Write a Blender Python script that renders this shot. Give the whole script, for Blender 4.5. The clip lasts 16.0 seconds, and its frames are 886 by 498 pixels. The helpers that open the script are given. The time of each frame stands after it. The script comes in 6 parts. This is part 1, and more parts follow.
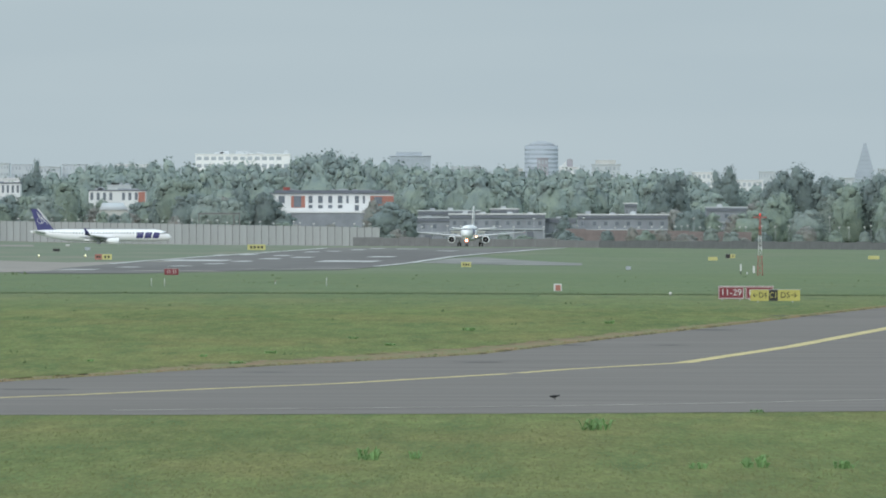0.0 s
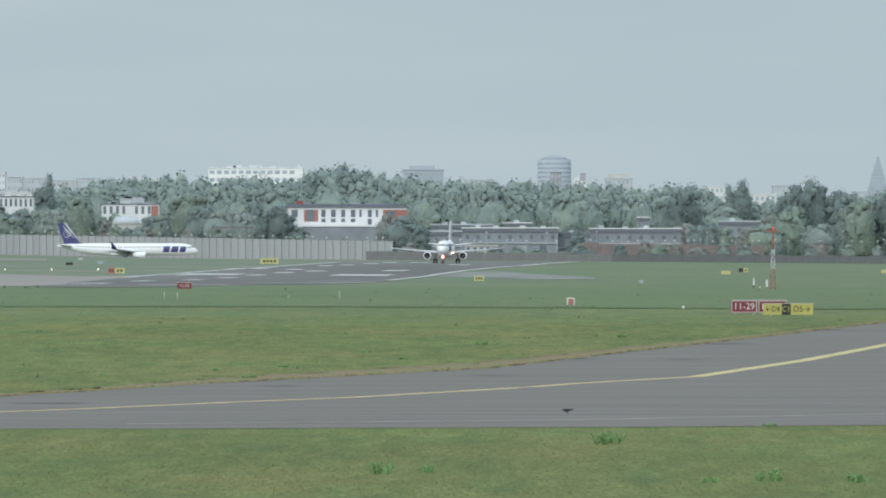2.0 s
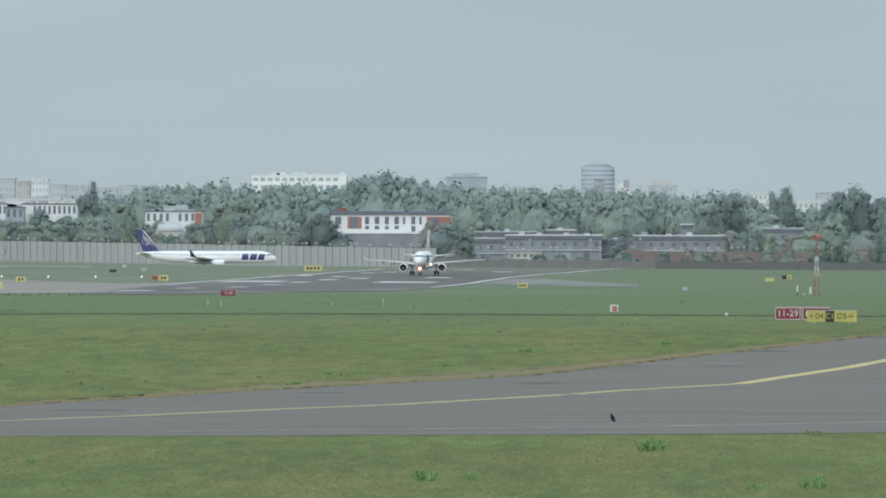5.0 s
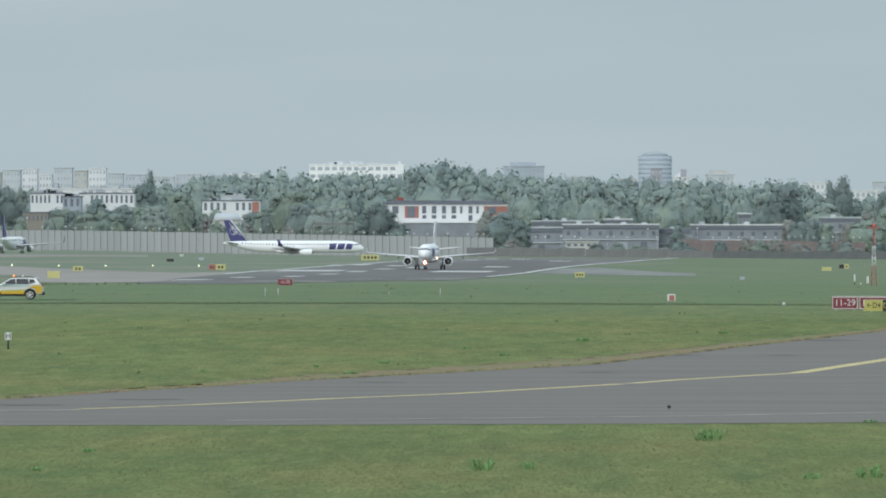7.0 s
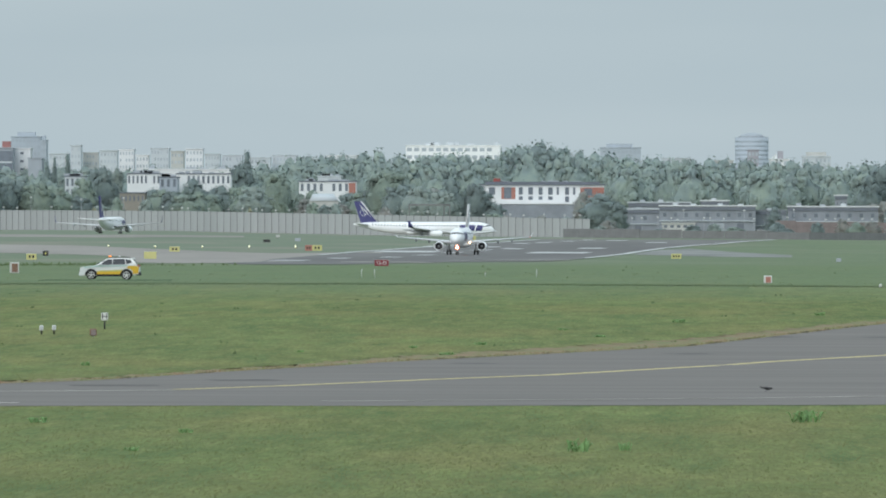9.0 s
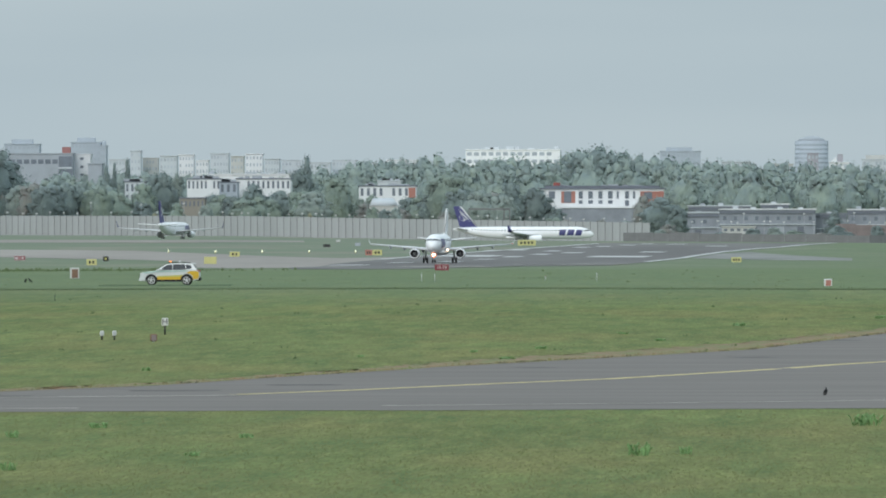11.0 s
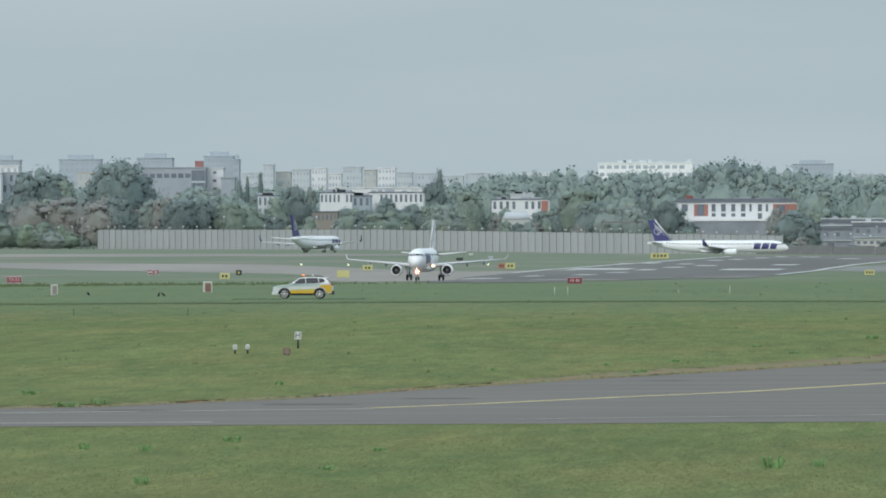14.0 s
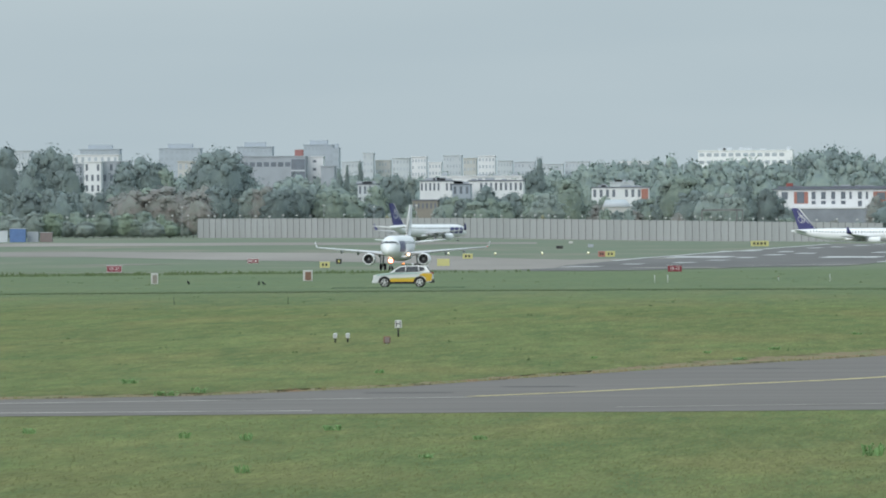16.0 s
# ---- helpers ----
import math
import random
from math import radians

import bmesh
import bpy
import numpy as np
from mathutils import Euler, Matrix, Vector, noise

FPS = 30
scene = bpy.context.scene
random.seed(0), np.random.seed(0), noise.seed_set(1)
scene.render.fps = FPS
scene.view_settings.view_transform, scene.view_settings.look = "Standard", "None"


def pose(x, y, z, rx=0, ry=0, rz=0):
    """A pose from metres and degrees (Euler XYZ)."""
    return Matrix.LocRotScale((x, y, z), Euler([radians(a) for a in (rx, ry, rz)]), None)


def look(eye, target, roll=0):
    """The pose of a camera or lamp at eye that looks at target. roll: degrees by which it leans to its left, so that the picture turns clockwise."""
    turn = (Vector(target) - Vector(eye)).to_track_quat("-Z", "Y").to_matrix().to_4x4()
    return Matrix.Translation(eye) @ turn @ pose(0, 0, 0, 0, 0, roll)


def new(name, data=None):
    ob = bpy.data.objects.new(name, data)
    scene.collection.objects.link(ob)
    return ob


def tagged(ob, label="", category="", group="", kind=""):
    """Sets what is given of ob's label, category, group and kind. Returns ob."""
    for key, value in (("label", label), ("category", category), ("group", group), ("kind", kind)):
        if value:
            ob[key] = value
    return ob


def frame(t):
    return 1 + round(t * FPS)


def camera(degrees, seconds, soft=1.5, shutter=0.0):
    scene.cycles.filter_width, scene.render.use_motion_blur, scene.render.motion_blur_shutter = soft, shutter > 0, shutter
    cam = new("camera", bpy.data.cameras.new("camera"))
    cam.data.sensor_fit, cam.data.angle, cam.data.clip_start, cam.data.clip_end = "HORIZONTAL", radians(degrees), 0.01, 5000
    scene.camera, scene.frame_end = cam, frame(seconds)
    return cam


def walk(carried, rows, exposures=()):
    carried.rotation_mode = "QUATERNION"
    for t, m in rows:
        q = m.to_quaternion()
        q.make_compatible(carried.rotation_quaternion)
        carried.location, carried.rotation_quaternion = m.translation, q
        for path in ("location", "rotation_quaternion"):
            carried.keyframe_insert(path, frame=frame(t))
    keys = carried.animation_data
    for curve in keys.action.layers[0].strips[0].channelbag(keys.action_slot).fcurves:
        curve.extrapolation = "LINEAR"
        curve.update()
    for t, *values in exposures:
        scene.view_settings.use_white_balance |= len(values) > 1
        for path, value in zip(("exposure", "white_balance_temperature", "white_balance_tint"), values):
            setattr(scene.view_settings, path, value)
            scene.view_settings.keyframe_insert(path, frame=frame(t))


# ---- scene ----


# ---- camera: one fixed stand, turned after the landing aircraft ----
EYE = (0.0, 0.0, 6.0)


def aim(pan, tilt, roll):
    """Camera turned by pan to the right and tilt upwards, in degrees."""
    a, p = radians(pan), radians(tilt)
    far = Vector((math.sin(a) * math.cos(p), math.cos(a) * math.cos(p), math.sin(p))) * 1000
    return look(EYE, Vector(EYE) + far, roll)


cam = camera(4.49, 16.0, soft=1.9)
walk(cam, [
    (0, aim(-0.0000, -0.1031, -0.00)),
    (0.5, aim(0.0060, -0.0228, -0.19)),
    (1, aim(-0.0290, -0.0289, -0.14)),
    (1.5, aim(-0.0705, -0.0241, 0.01)),
    (2, aim(-0.0656, -0.0328, 0.01)),
    (2.5, aim(-0.1099, -0.0265, -0.07)),
    (3, aim(-0.1297, 0.0122, -0.03)),
    (3.5, aim(-0.0880, 0.0289, 0.16)),
    (4, aim(-0.1664, 0.0171, 0.12)),
    (6.3, aim(-0.3824, -0.0036, -0.06)),
    (6.5, aim(-0.4375, -0.0093, -0.03)),
    (7, aim(-0.5764, -0.0511, 0.00)),
    (7.5, aim(-0.6569, -0.0702, -0.06)),
    (8, aim(-0.7609, -0.1757, 0.06)),
    (8.5, aim(-0.8295, -0.1616, 0.21)),
    (9, aim(-1.0655, -0.1475, 0.11)),
    (9.2, aim(-1.1483, -0.1509, 0.05)),
    (11.5, aim(-1.4354, -0.0992, -0.10)),
    (12, aim(-1.5461, 0.0207, -0.11)),
    (12.5, aim(-1.6387, 0.0577, -0.01)),
    (13, aim(-1.7382, 0.0387, -0.17)),
    (13.5, aim(-1.8550, 0.0179, -0.18)),
    (14, aim(-2.0438, -0.0565, -0.18)),
    (14.5, aim(-2.1444, -0.1051, -0.16)),
    (15, aim(-2.2889, -0.1024, -0.31)),
    (15.5, aim(-2.4113, -0.1135, -0.35)),
    (16, aim(-2.5510, -0.1138, -0.30)),
], exposures=[(0, -0.02), (2, 0.0), (2.6, 0.0), (3.2, -0.07), (6.5, -0.09), (9, -0.01), (11.5, -0.06), (12.5, -0.11), (13.2, -0.14), (14.2, -0.08), (16, -0.01)])

# ---- overcast daylight ----
world = bpy.data.worlds.new("overcast_sky")
scene.world = world
world.use_nodes = True
wt = world.node_tree
wt.nodes.clear()
w_out = wt.nodes.new("ShaderNodeOutputWorld")
w_bg = wt.nodes.new("ShaderNodeBackground")
w_sky = wt.nodes.new("ShaderNodeTexSky")
w_sky.sky_type, w_sky.sun_disc = "NISHITA", False
w_sky.sun_elevation, w_sky.sun_rotation = radians(27), radians(200)
w_co = wt.nodes.new("ShaderNodeTexCoord")
w_map = wt.nodes.new("ShaderNodeMapping")
w_map.inputs["Scale"].default_value = (5, 5, 34)
w_no = wt.nodes.new("ShaderNodeTexNoise")
w_no.inputs["Scale"].default_value = 2.2
w_no.inputs["Detail"].default_value = 3
w_ramp = wt.nodes.new("ShaderNodeValToRGB")
w_ramp.color_ramp.elements[0].position, w_ramp.color_ramp.elements[0].color = 0.3, (4.2, 5.2, 5.8, 1)
w_ramp.color_ramp.elements[1].position, w_ramp.color_ramp.elements[1].color = 0.72, (4.78, 5.75, 6.25, 1)
w_mix = wt.nodes.new("ShaderNodeMixRGB")
w_mix.inputs[0].default_value = 0.96
w_bg.inputs["Strength"].default_value = 0.1
# an overcast sky is about twice as bright overhead as at the horizon
w_sep = wt.nodes.new("ShaderNodeSeparateXYZ")
w_up = wt.nodes.new("ShaderNodeMapRange")
w_up.inputs["From Min"].default_value, w_up.inputs["From Max"].default_value = 0.03, 1.0
w_up.inputs["To Min"].default_value, w_up.inputs["To Max"].default_value = 1.0, 2.2
w_mul = wt.nodes.new("ShaderNodeMixRGB")
w_mul.blend_type = "MULTIPLY"
w_mul.inputs[0].default_value = 1.0
for a, b in ((w_co.outputs["Generated"], w_map.inputs["Vector"]), (w_map.outputs["Vector"], w_no.inputs["Vector"]),
             (w_no.outputs["Fac"], w_ramp.inputs["Fac"]), (w_sky.outputs["Color"], w_mix.inputs[1]),
             (w_ramp.outputs["Color"], w_mix.inputs[2]), (w_mix.outputs["Color"], w_mul.inputs[1]),
             (w_co.outputs["Generated"], w_sep.inputs["Vector"]), (w_sep.outputs["Z"], w_up.inputs["Value"]),
             (w_up.outputs["Result"], w_mul.inputs[2]), (w_mul.outputs["Color"], w_bg.inputs["Color"]),
             (w_bg.outputs["Background"], w_out.inputs["Surface"])):
    wt.links.new(a, b)
sun_data = bpy.data.lights.new("sun", "SUN")
sun_data.energy, sun_data.angle, sun_data.color = 1.5, radians(40), (1.0, 0.98, 0.95)
sun = new("sun", sun_data)
sun.rotation_euler = (radians(63), 0, radians(-20))


# ---- materials ----
def material(name, colour, rough=0.7, vary=0.12, scale=1.0, metal=0.0, bump=0.0, other=None, stretch=(1, 1, 1), island=0.0, obj=0.0, coat=0.0, leaf=0.0, spec=0.5):
    """A painted, woven or grown surface: base colour with variation at two scales, roughness and relief."""
    m = bpy.data.materials.new(name)
    m.use_nodes = True
    nt = m.node_tree
    b = nt.nodes["Principled BSDF"]
    b.inputs["Roughness"].default_value, b.inputs["Metallic"].default_value = rough, metal
    b.inputs["Coat Weight"].default_value, b.inputs["Specular IOR Level"].default_value = coat, spec
    co = nt.nodes.new("ShaderNodeTexCoord")
    mp = nt.nodes.new("ShaderNodeMapping")
    mp.inputs["Scale"].default_value = stretch
    nt.links.new(co.outputs["Object"], mp.inputs["Vector"])
    big, fine = nt.nodes.new("ShaderNodeTexNoise"), nt.nodes.new("ShaderNodeTexNoise")
    big.inputs["Scale"].default_value, fine.inputs["Scale"].default_value = scale, scale * 9
    big.inputs["Detail"].default_value, fine.inputs["Detail"].default_value = 3, 4
    for n in (big, fine):
        nt.links.new(mp.outputs["Vector"], n.inputs["Vector"])
    mix = nt.nodes.new("ShaderNodeMixRGB")
    mix.inputs[1].default_value = (*[c * (1 - vary) for c in colour], 1)
    mix.inputs[2].default_value = (*(other or [min(1, c * (1 + vary)) for c in colour]), 1)
    ramp = nt.nodes.new("ShaderNodeMapRange")
    ramp.inputs["From Min"].default_value, ramp.inputs["From Max"].default_value = 0.32, 0.68
    nt.links.new(big.outputs["Fac"], ramp.inputs["Value"])
    nt.links.new(ramp.outputs["Result"], mix.inputs[0])
    bright = nt.nodes.new("ShaderNodeMath")
    bright.operation = "MULTIPLY_ADD"
    bright.inputs[1].default_value, bright.inputs[2].default_value = vary * 1.6, 1 - vary * 0.8
    nt.links.new(fine.outputs["Fac"], bright.inputs[0])
    last = bright.outputs[0]
    for amount, node, socket in ((island, "ShaderNodeNewGeometry", "Random Per Island"), (obj, "ShaderNodeObjectInfo", "Random")):
        if amount:
            g = nt.nodes.new(node)
            f = nt.nodes.new("ShaderNodeMath")
            f.operation = "MULTIPLY_ADD"
            f.inputs[1].default_value, f.inputs[2].default_value = amount, 1 - amount / 2
            nt.links.new(g.outputs[socket], f.inputs[0])
            k = nt.nodes.new("ShaderNodeMath")
            k.operation = "MULTIPLY"
            nt.links.new(last, k.inputs[0])
            nt.links.new(f.outputs[0], k.inputs[1])
            last = k.outputs[0]
    hsv = nt.nodes.new("ShaderNodeHueSaturation")
    nt.links.new(mix.outputs["Color"], hsv.inputs["Color"])
    nt.links.new(last, hsv.inputs["Value"])
    nt.links.new(hsv.outputs["Color"], b.inputs["Base Color"])
    if leaf:
        # leaves let part of the light through
        tl, ms = nt.nodes.new("ShaderNodeBsdfTranslucent"), nt.nodes.new("ShaderNodeMixShader")
        ms.inputs[0].default_value = leaf
        nt.links.new(hsv.outputs["Color"], tl.inputs["Color"])
        nt.links.new(b.outputs[0], ms.inputs[1])
        nt.links.new(tl.outputs[0], ms.inputs[2])
        nt.links.new(ms.outputs[0], nt.nodes["Material Output"].inputs["Surface"])
    if bump:
        bp = nt.nodes.new("ShaderNodeBump")
        bp.inputs["Strength"].default_value, bp.inputs["Distance"].default_value = 0.6, bump
        nt.links.new(fine.outputs["Fac"], bp.inputs["Height"])
        nt.links.new(bp.outputs["Normal"], b.inputs["Normal"])
    return m


def glowing(name, colour, strength):
    m = bpy.data.materials.new(name)
    m.use_nodes = True
    b = m.node_tree.nodes["Principled BSDF"]
    b.inputs["Base Color"].default_value = (*colour, 1)
    b.inputs["Emission Color"].default_value = (*colour, 1)
    b.inputs["Emission Strength"].default_value = strength
    return m


def grass_material():
    """Rough meadow: green with paler, yellower and browner streaks lying across the field, and fine tufts."""
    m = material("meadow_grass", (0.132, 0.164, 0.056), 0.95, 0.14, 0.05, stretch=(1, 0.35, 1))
    nt = m.node_tree
    b = nt.nodes["Principled BSDF"]
    b.inputs["Specular IOR Level"].default_value = 0.12
    hsv = next(n for n in nt.nodes if n.type == "HUE_SAT")
    co = nt.nodes.new("ShaderNodeTexCoord")
    last = hsv.outputs["Color"]
    for stretch, scale, low, high, colour, most in (((1, 0.2, 1), 0.12, 0.45, 0.66, (0.225, 0.195, 0.075), 0.5),
                                                    ((1, 0.1, 1), 0.5, 0.48, 0.7, (0.09, 0.135, 0.048), 0.7),
                                                    ((1, 0.06, 1), 2.0, 0.48, 0.72, (0.205, 0.21, 0.08), 0.55)):
        mp = nt.nodes.new("ShaderNodeMapping")
        mp.inputs["Scale"].default_value = stretch
        no = nt.nodes.new("ShaderNodeTexNoise")
        no.inputs["Scale"].default_value, no.inputs["Detail"].default_value = scale, 5
        mr = nt.nodes.new("ShaderNodeMapRange")
        mr.inputs["From Min"].default_value, mr.inputs["From Max"].default_value, mr.inputs["To Max"].default_value = low, high, most
        mx = nt.nodes.new("ShaderNodeMixRGB")
        mx.inputs[2].default_value = (*colour, 1)
        nt.links.new(co.outputs["Object"], mp.inputs["Vector"])
        nt.links.new(mp.outputs["Vector"], no.inputs["Vector"])
        nt.links.new(no.outputs["Fac"], mr.inputs["Value"])
        nt.links.new(mr.outputs["Result"], mx.inputs[0])
        nt.links.new(last, mx.inputs[1])
        last = mx.outputs["Color"]
    # tussocks: lighter and darker by the handful and by the armful
    for stretch, scale, low, high in (((1, 0.05, 1), 8.0, 0.82, 1.18), ((1, 0.1, 1), 0.9, 0.88, 1.14)):
        mp, no, mr, hs = (nt.nodes.new("ShaderNode" + n) for n in ("Mapping", "TexNoise", "MapRange", "HueSaturation"))
        mp.inputs["Scale"].default_value = stretch
        no.inputs["Scale"].default_value, no.inputs["Detail"].default_value = scale, 4
        mr.inputs["From Min"].default_value, mr.inputs["From Max"].default_value = 0.32, 0.68
        mr.inputs["To Min"].default_value, mr.inputs["To Max"].default_value = low, high
        nt.links.new(co.outputs["Object"], mp.inputs["Vector"])
        nt.links.new(mp.outputs["Vector"], no.inputs["Vector"])
        nt.links.new(no.outputs["Fac"], mr.inputs["Value"])
        nt.links.new(mr.outputs["Result"], hs.inputs["Value"])
        nt.links.new(last, hs.inputs["Color"])
        last = hs.outputs["Color"]
    # beyond the ditch the sward is longer and greener
    sep, mr, mx = nt.nodes.new("ShaderNodeSeparateXYZ"), nt.nodes.new("ShaderNodeMapRange"), nt.nodes.new("ShaderNodeMixRGB")
    mr.inputs["From Min"].default_value, mr.inputs["From Max"].default_value, mr.inputs["To Max"].default_value = 690, 860, 0.6
    mx.inputs[2].default_value = (0.136, 0.19, 0.118, 1)
    nt.links.new(co.outputs["Object"], sep.inputs["Vector"])
    nt.links.new(sep.outputs["Y"], mr.inputs["Value"])
    nt.links.new(mr.outputs["Result"], mx.inputs[0])
    nt.links.new(last, mx.inputs[1])
    # far field: distance haze mixed in as a greyer tone, bare earth in streaks
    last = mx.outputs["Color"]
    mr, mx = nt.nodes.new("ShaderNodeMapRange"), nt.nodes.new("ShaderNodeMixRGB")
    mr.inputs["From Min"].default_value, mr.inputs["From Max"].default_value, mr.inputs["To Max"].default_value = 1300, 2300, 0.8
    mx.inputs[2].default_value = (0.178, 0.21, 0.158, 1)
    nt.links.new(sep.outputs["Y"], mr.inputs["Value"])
    # worn weighs the haze tint and the bare earth, weaker towards +x
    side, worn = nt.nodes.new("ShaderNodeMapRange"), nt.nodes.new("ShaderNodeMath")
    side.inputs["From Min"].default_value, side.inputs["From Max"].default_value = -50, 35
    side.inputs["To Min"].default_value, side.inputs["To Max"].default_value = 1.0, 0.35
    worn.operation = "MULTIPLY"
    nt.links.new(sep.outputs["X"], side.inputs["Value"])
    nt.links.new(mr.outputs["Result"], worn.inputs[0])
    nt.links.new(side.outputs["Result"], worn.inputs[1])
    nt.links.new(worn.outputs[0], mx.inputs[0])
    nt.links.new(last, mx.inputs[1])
    mp, no, mr2, mu, mx2 = (nt.nodes.new("ShaderNode" + n) for n in ("Mapping", "TexNoise", "MapRange", "Math", "MixRGB"))
    mp.inputs["Scale"].default_value = (1, 0.5, 1)
    no.inputs["Scale"].default_value, no.inputs["Detail"].default_value = 0.035, 5
    mr2.inputs["From Min"].default_value, mr2.inputs["From Max"].default_value = 0.5, 0.68
    mu.operation = "MULTIPLY"
    mx2.inputs[2].default_value = (0.262, 0.232, 0.195, 1)
    nt.links.new(co.outputs["Object"], mp.inputs["Vector"])
    nt.links.new(mp.outputs["Vector"], no.inputs["Vector"])
    nt.links.new(no.outputs["Fac"], mr2.inputs["Value"])
    nt.links.new(mr2.outputs["Result"], mu.inputs[0])
    nt.links.new(worn.outputs[0], mu.inputs[1])
    nt.links.new(mu.outputs[0], mx2.inputs[0])
    nt.links.new(mx.outputs["Color"], mx2.inputs[1])
    nt.links.new(mx2.outputs["Color"], b.inputs["Base Color"])
    return m


GRASS = grass_material()
ASPHALT = material("taxiway_asphalt", (0.192, 0.174, 0.161), 0.95, 0.09, 0.5, stretch=(0.1, 0.5, 1), spec=0.1)
RUNWAY = material("runway_asphalt", (0.175, 0.168, 0.163), 0.95, 0.12, 0.03, stretch=(1, 0.12, 1), spec=0.1)
CONCRETE = material("pavement_concrete", (0.3, 0.275, 0.25), 0.95, 0.1, 0.03, stretch=(1, 0.12, 1), spec=0.1)
WORN = material("worn_grey_pavement", (0.235, 0.235, 0.222), 0.95, 0.2, 0.05, stretch=(1, 0.3, 1), spec=0.1)
DRY = material("dry_grass_edge", (0.33, 0.205, 0.115), 0.95, 0.3, 0.9, other=(0.15, 0.165, 0.058), stretch=(1, 0.25, 1))
MARK_WHITE = material("white_marking_paint", (0.55, 0.55, 0.54), 0.9, 0.15, 0.2, spec=0.1)
MARK_YELLOW = material("yellow_marking_paint", (0.54, 0.45, 0.22), 0.9, 0.15, 0.4)
MARK_PALE = material("worn_marking_paint", (0.4, 0.38, 0.34), 0.9, 0.2, 0.4, spec=0.1)
PANEL = material("concrete_wall_panel", (0.385, 0.395, 0.395), 0.9, 0.06, 0.5, obj=0.1, spec=0.2)
POST = material("wall_post_steel", (0.17, 0.17, 0.17), 0.8, 0.1, 1)
DARKWALL = material("dark_fence", (0.19, 0.19, 0.192), 0.9, 0.12, 0.3)
BRICK = material("red_brick_fence", (0.225, 0.185, 0.18), 0.9, 0.12, 0.4)
WHITE = material("white_aircraft_paint", (0.86, 0.87, 0.88), 0.45, 0.02, 0.3, coat=0.0)
WINGGREY = material("pale_grey_wing_paint", (0.64, 0.65, 0.67), 0.45, 0.03, 0.4)
NAVY = material("dark_blue_paint", (0.05, 0.052, 0.17), 0.4, 0.05, 0.5)
GREYMETAL = material("grey_metal", (0.45, 0.46, 0.48), 0.5, 0.06, 1.5, metal=0.3)
ENGINE = material("engine_inlet_dark", (0.03, 0.032, 0.036), 0.5, 0.1, 2)
TYRE = material("black_rubber", (0.02, 0.02, 0.021), 0.85, 0.1, 4)
GLASS = material("dark_window_glass", (0.03, 0.04, 0.05), 0.15, 0.1, 0.6)
RED = material("red_paint", (0.27, 0.065, 0.055), 0.6, 0.08, 0.6)
# mast red, dulled in its base colour to suggest haze
MASTRED = material("hazed_red_paint", (0.4, 0.13, 0.11), 0.7, 0.1, 1)
SIGNRED = material("sign_red", (0.2, 0.03, 0.042), 0.6, 0.05, 1)
SIGNYELLOW = material("sign_yellow", (0.46, 0.42, 0.12), 0.6, 0.06, 1)
# sign yellow again, with distance haze in the colour
HAZEYELLOW = material("hazed_sign_yellow", (0.5, 0.475, 0.2), 0.6, 0.06, 1)
SIGNBLACK = material("sign_black", (0.025, 0.025, 0.025), 0.6, 0.06, 1)
SIGNWHITE = material("sign_white", (0.62, 0.62, 0.61), 0.6, 0.04, 1)
RUST = material("rusty_brown_paint", (0.2, 0.12, 0.085), 0.9, 0.25, 6)
DULLRED = material("dull_red_cladding", (0.33, 0.16, 0.15), 0.8, 0.06, 0.3)
ORANGE = material("orange_facade", (0.38, 0.17, 0.135), 0.8, 0.06, 0.3)
RENDER_WHITE = material("white_render", (0.7, 0.71, 0.72), 0.85, 0.05, 0.2)
# the pale, grey and cream renders include the haze before far buildings
RENDER_PALE = material("pale_render", (0.52, 0.555, 0.58), 0.85, 0.05, 0.2)
RENDER_GREY = material("grey_render", (0.36, 0.39, 0.425), 0.85, 0.07, 0.2)
RENDER_BLUE = material("blue_grey_cladding", (0.34, 0.38, 0.435), 0.7, 0.06, 0.2)
CREAM = material("cream_render", (0.5, 0.5, 0.48), 0.85, 0.06, 0.2)
ROOF = material("dark_roof", (0.15, 0.165, 0.195), 0.8, 0.1, 0.3)
SHED = material("grey_shed_cladding", (0.25, 0.27, 0.3), 0.8, 0.14, 0.2)
PANE = material("window_pane", (0.16, 0.18, 0.21), 0.2, 0.1, 0.6, obj=0.3)
BARK = material("bark", (0.09, 0.075, 0.06), 0.95, 0.2, 3)
# leaf colours are lifted pale and bluish to hold the haze before the trees
LEAVES = [material("foliage_" + n, c, 0.9, 0.17, 6.5, other=o, island=0.22, obj=0.2, leaf=0.25, spec=0.1, bump=0.18) for n, c, o in (
    ("green", (0.238, 0.313, 0.258), (0.279, 0.342, 0.258)), ("dark", (0.173, 0.231, 0.228), (0.203, 0.256, 0.228)),
    ("grey", (0.271, 0.336, 0.308), (0.298, 0.351, 0.298)), ("brown", (0.346, 0.305, 0.278), (0.275, 0.295, 0.250)),
    ("light", (0.247, 0.333, 0.227), (0.275, 0.348, 0.231)), ("yellow", (0.417, 0.392, 0.219), (0.358, 0.354, 0.219)))]
# far wood and backdrop: distance haze painted as a paler, bluer leaf colour
HAZEDLEAF = material("foliage_hazed", (0.257, 0.334, 0.319), 0.9, 0.17, 0.25, other=(0.310, 0.378, 0.308), island=0.18, leaf=0.25, spec=0.1, bump=0.18)
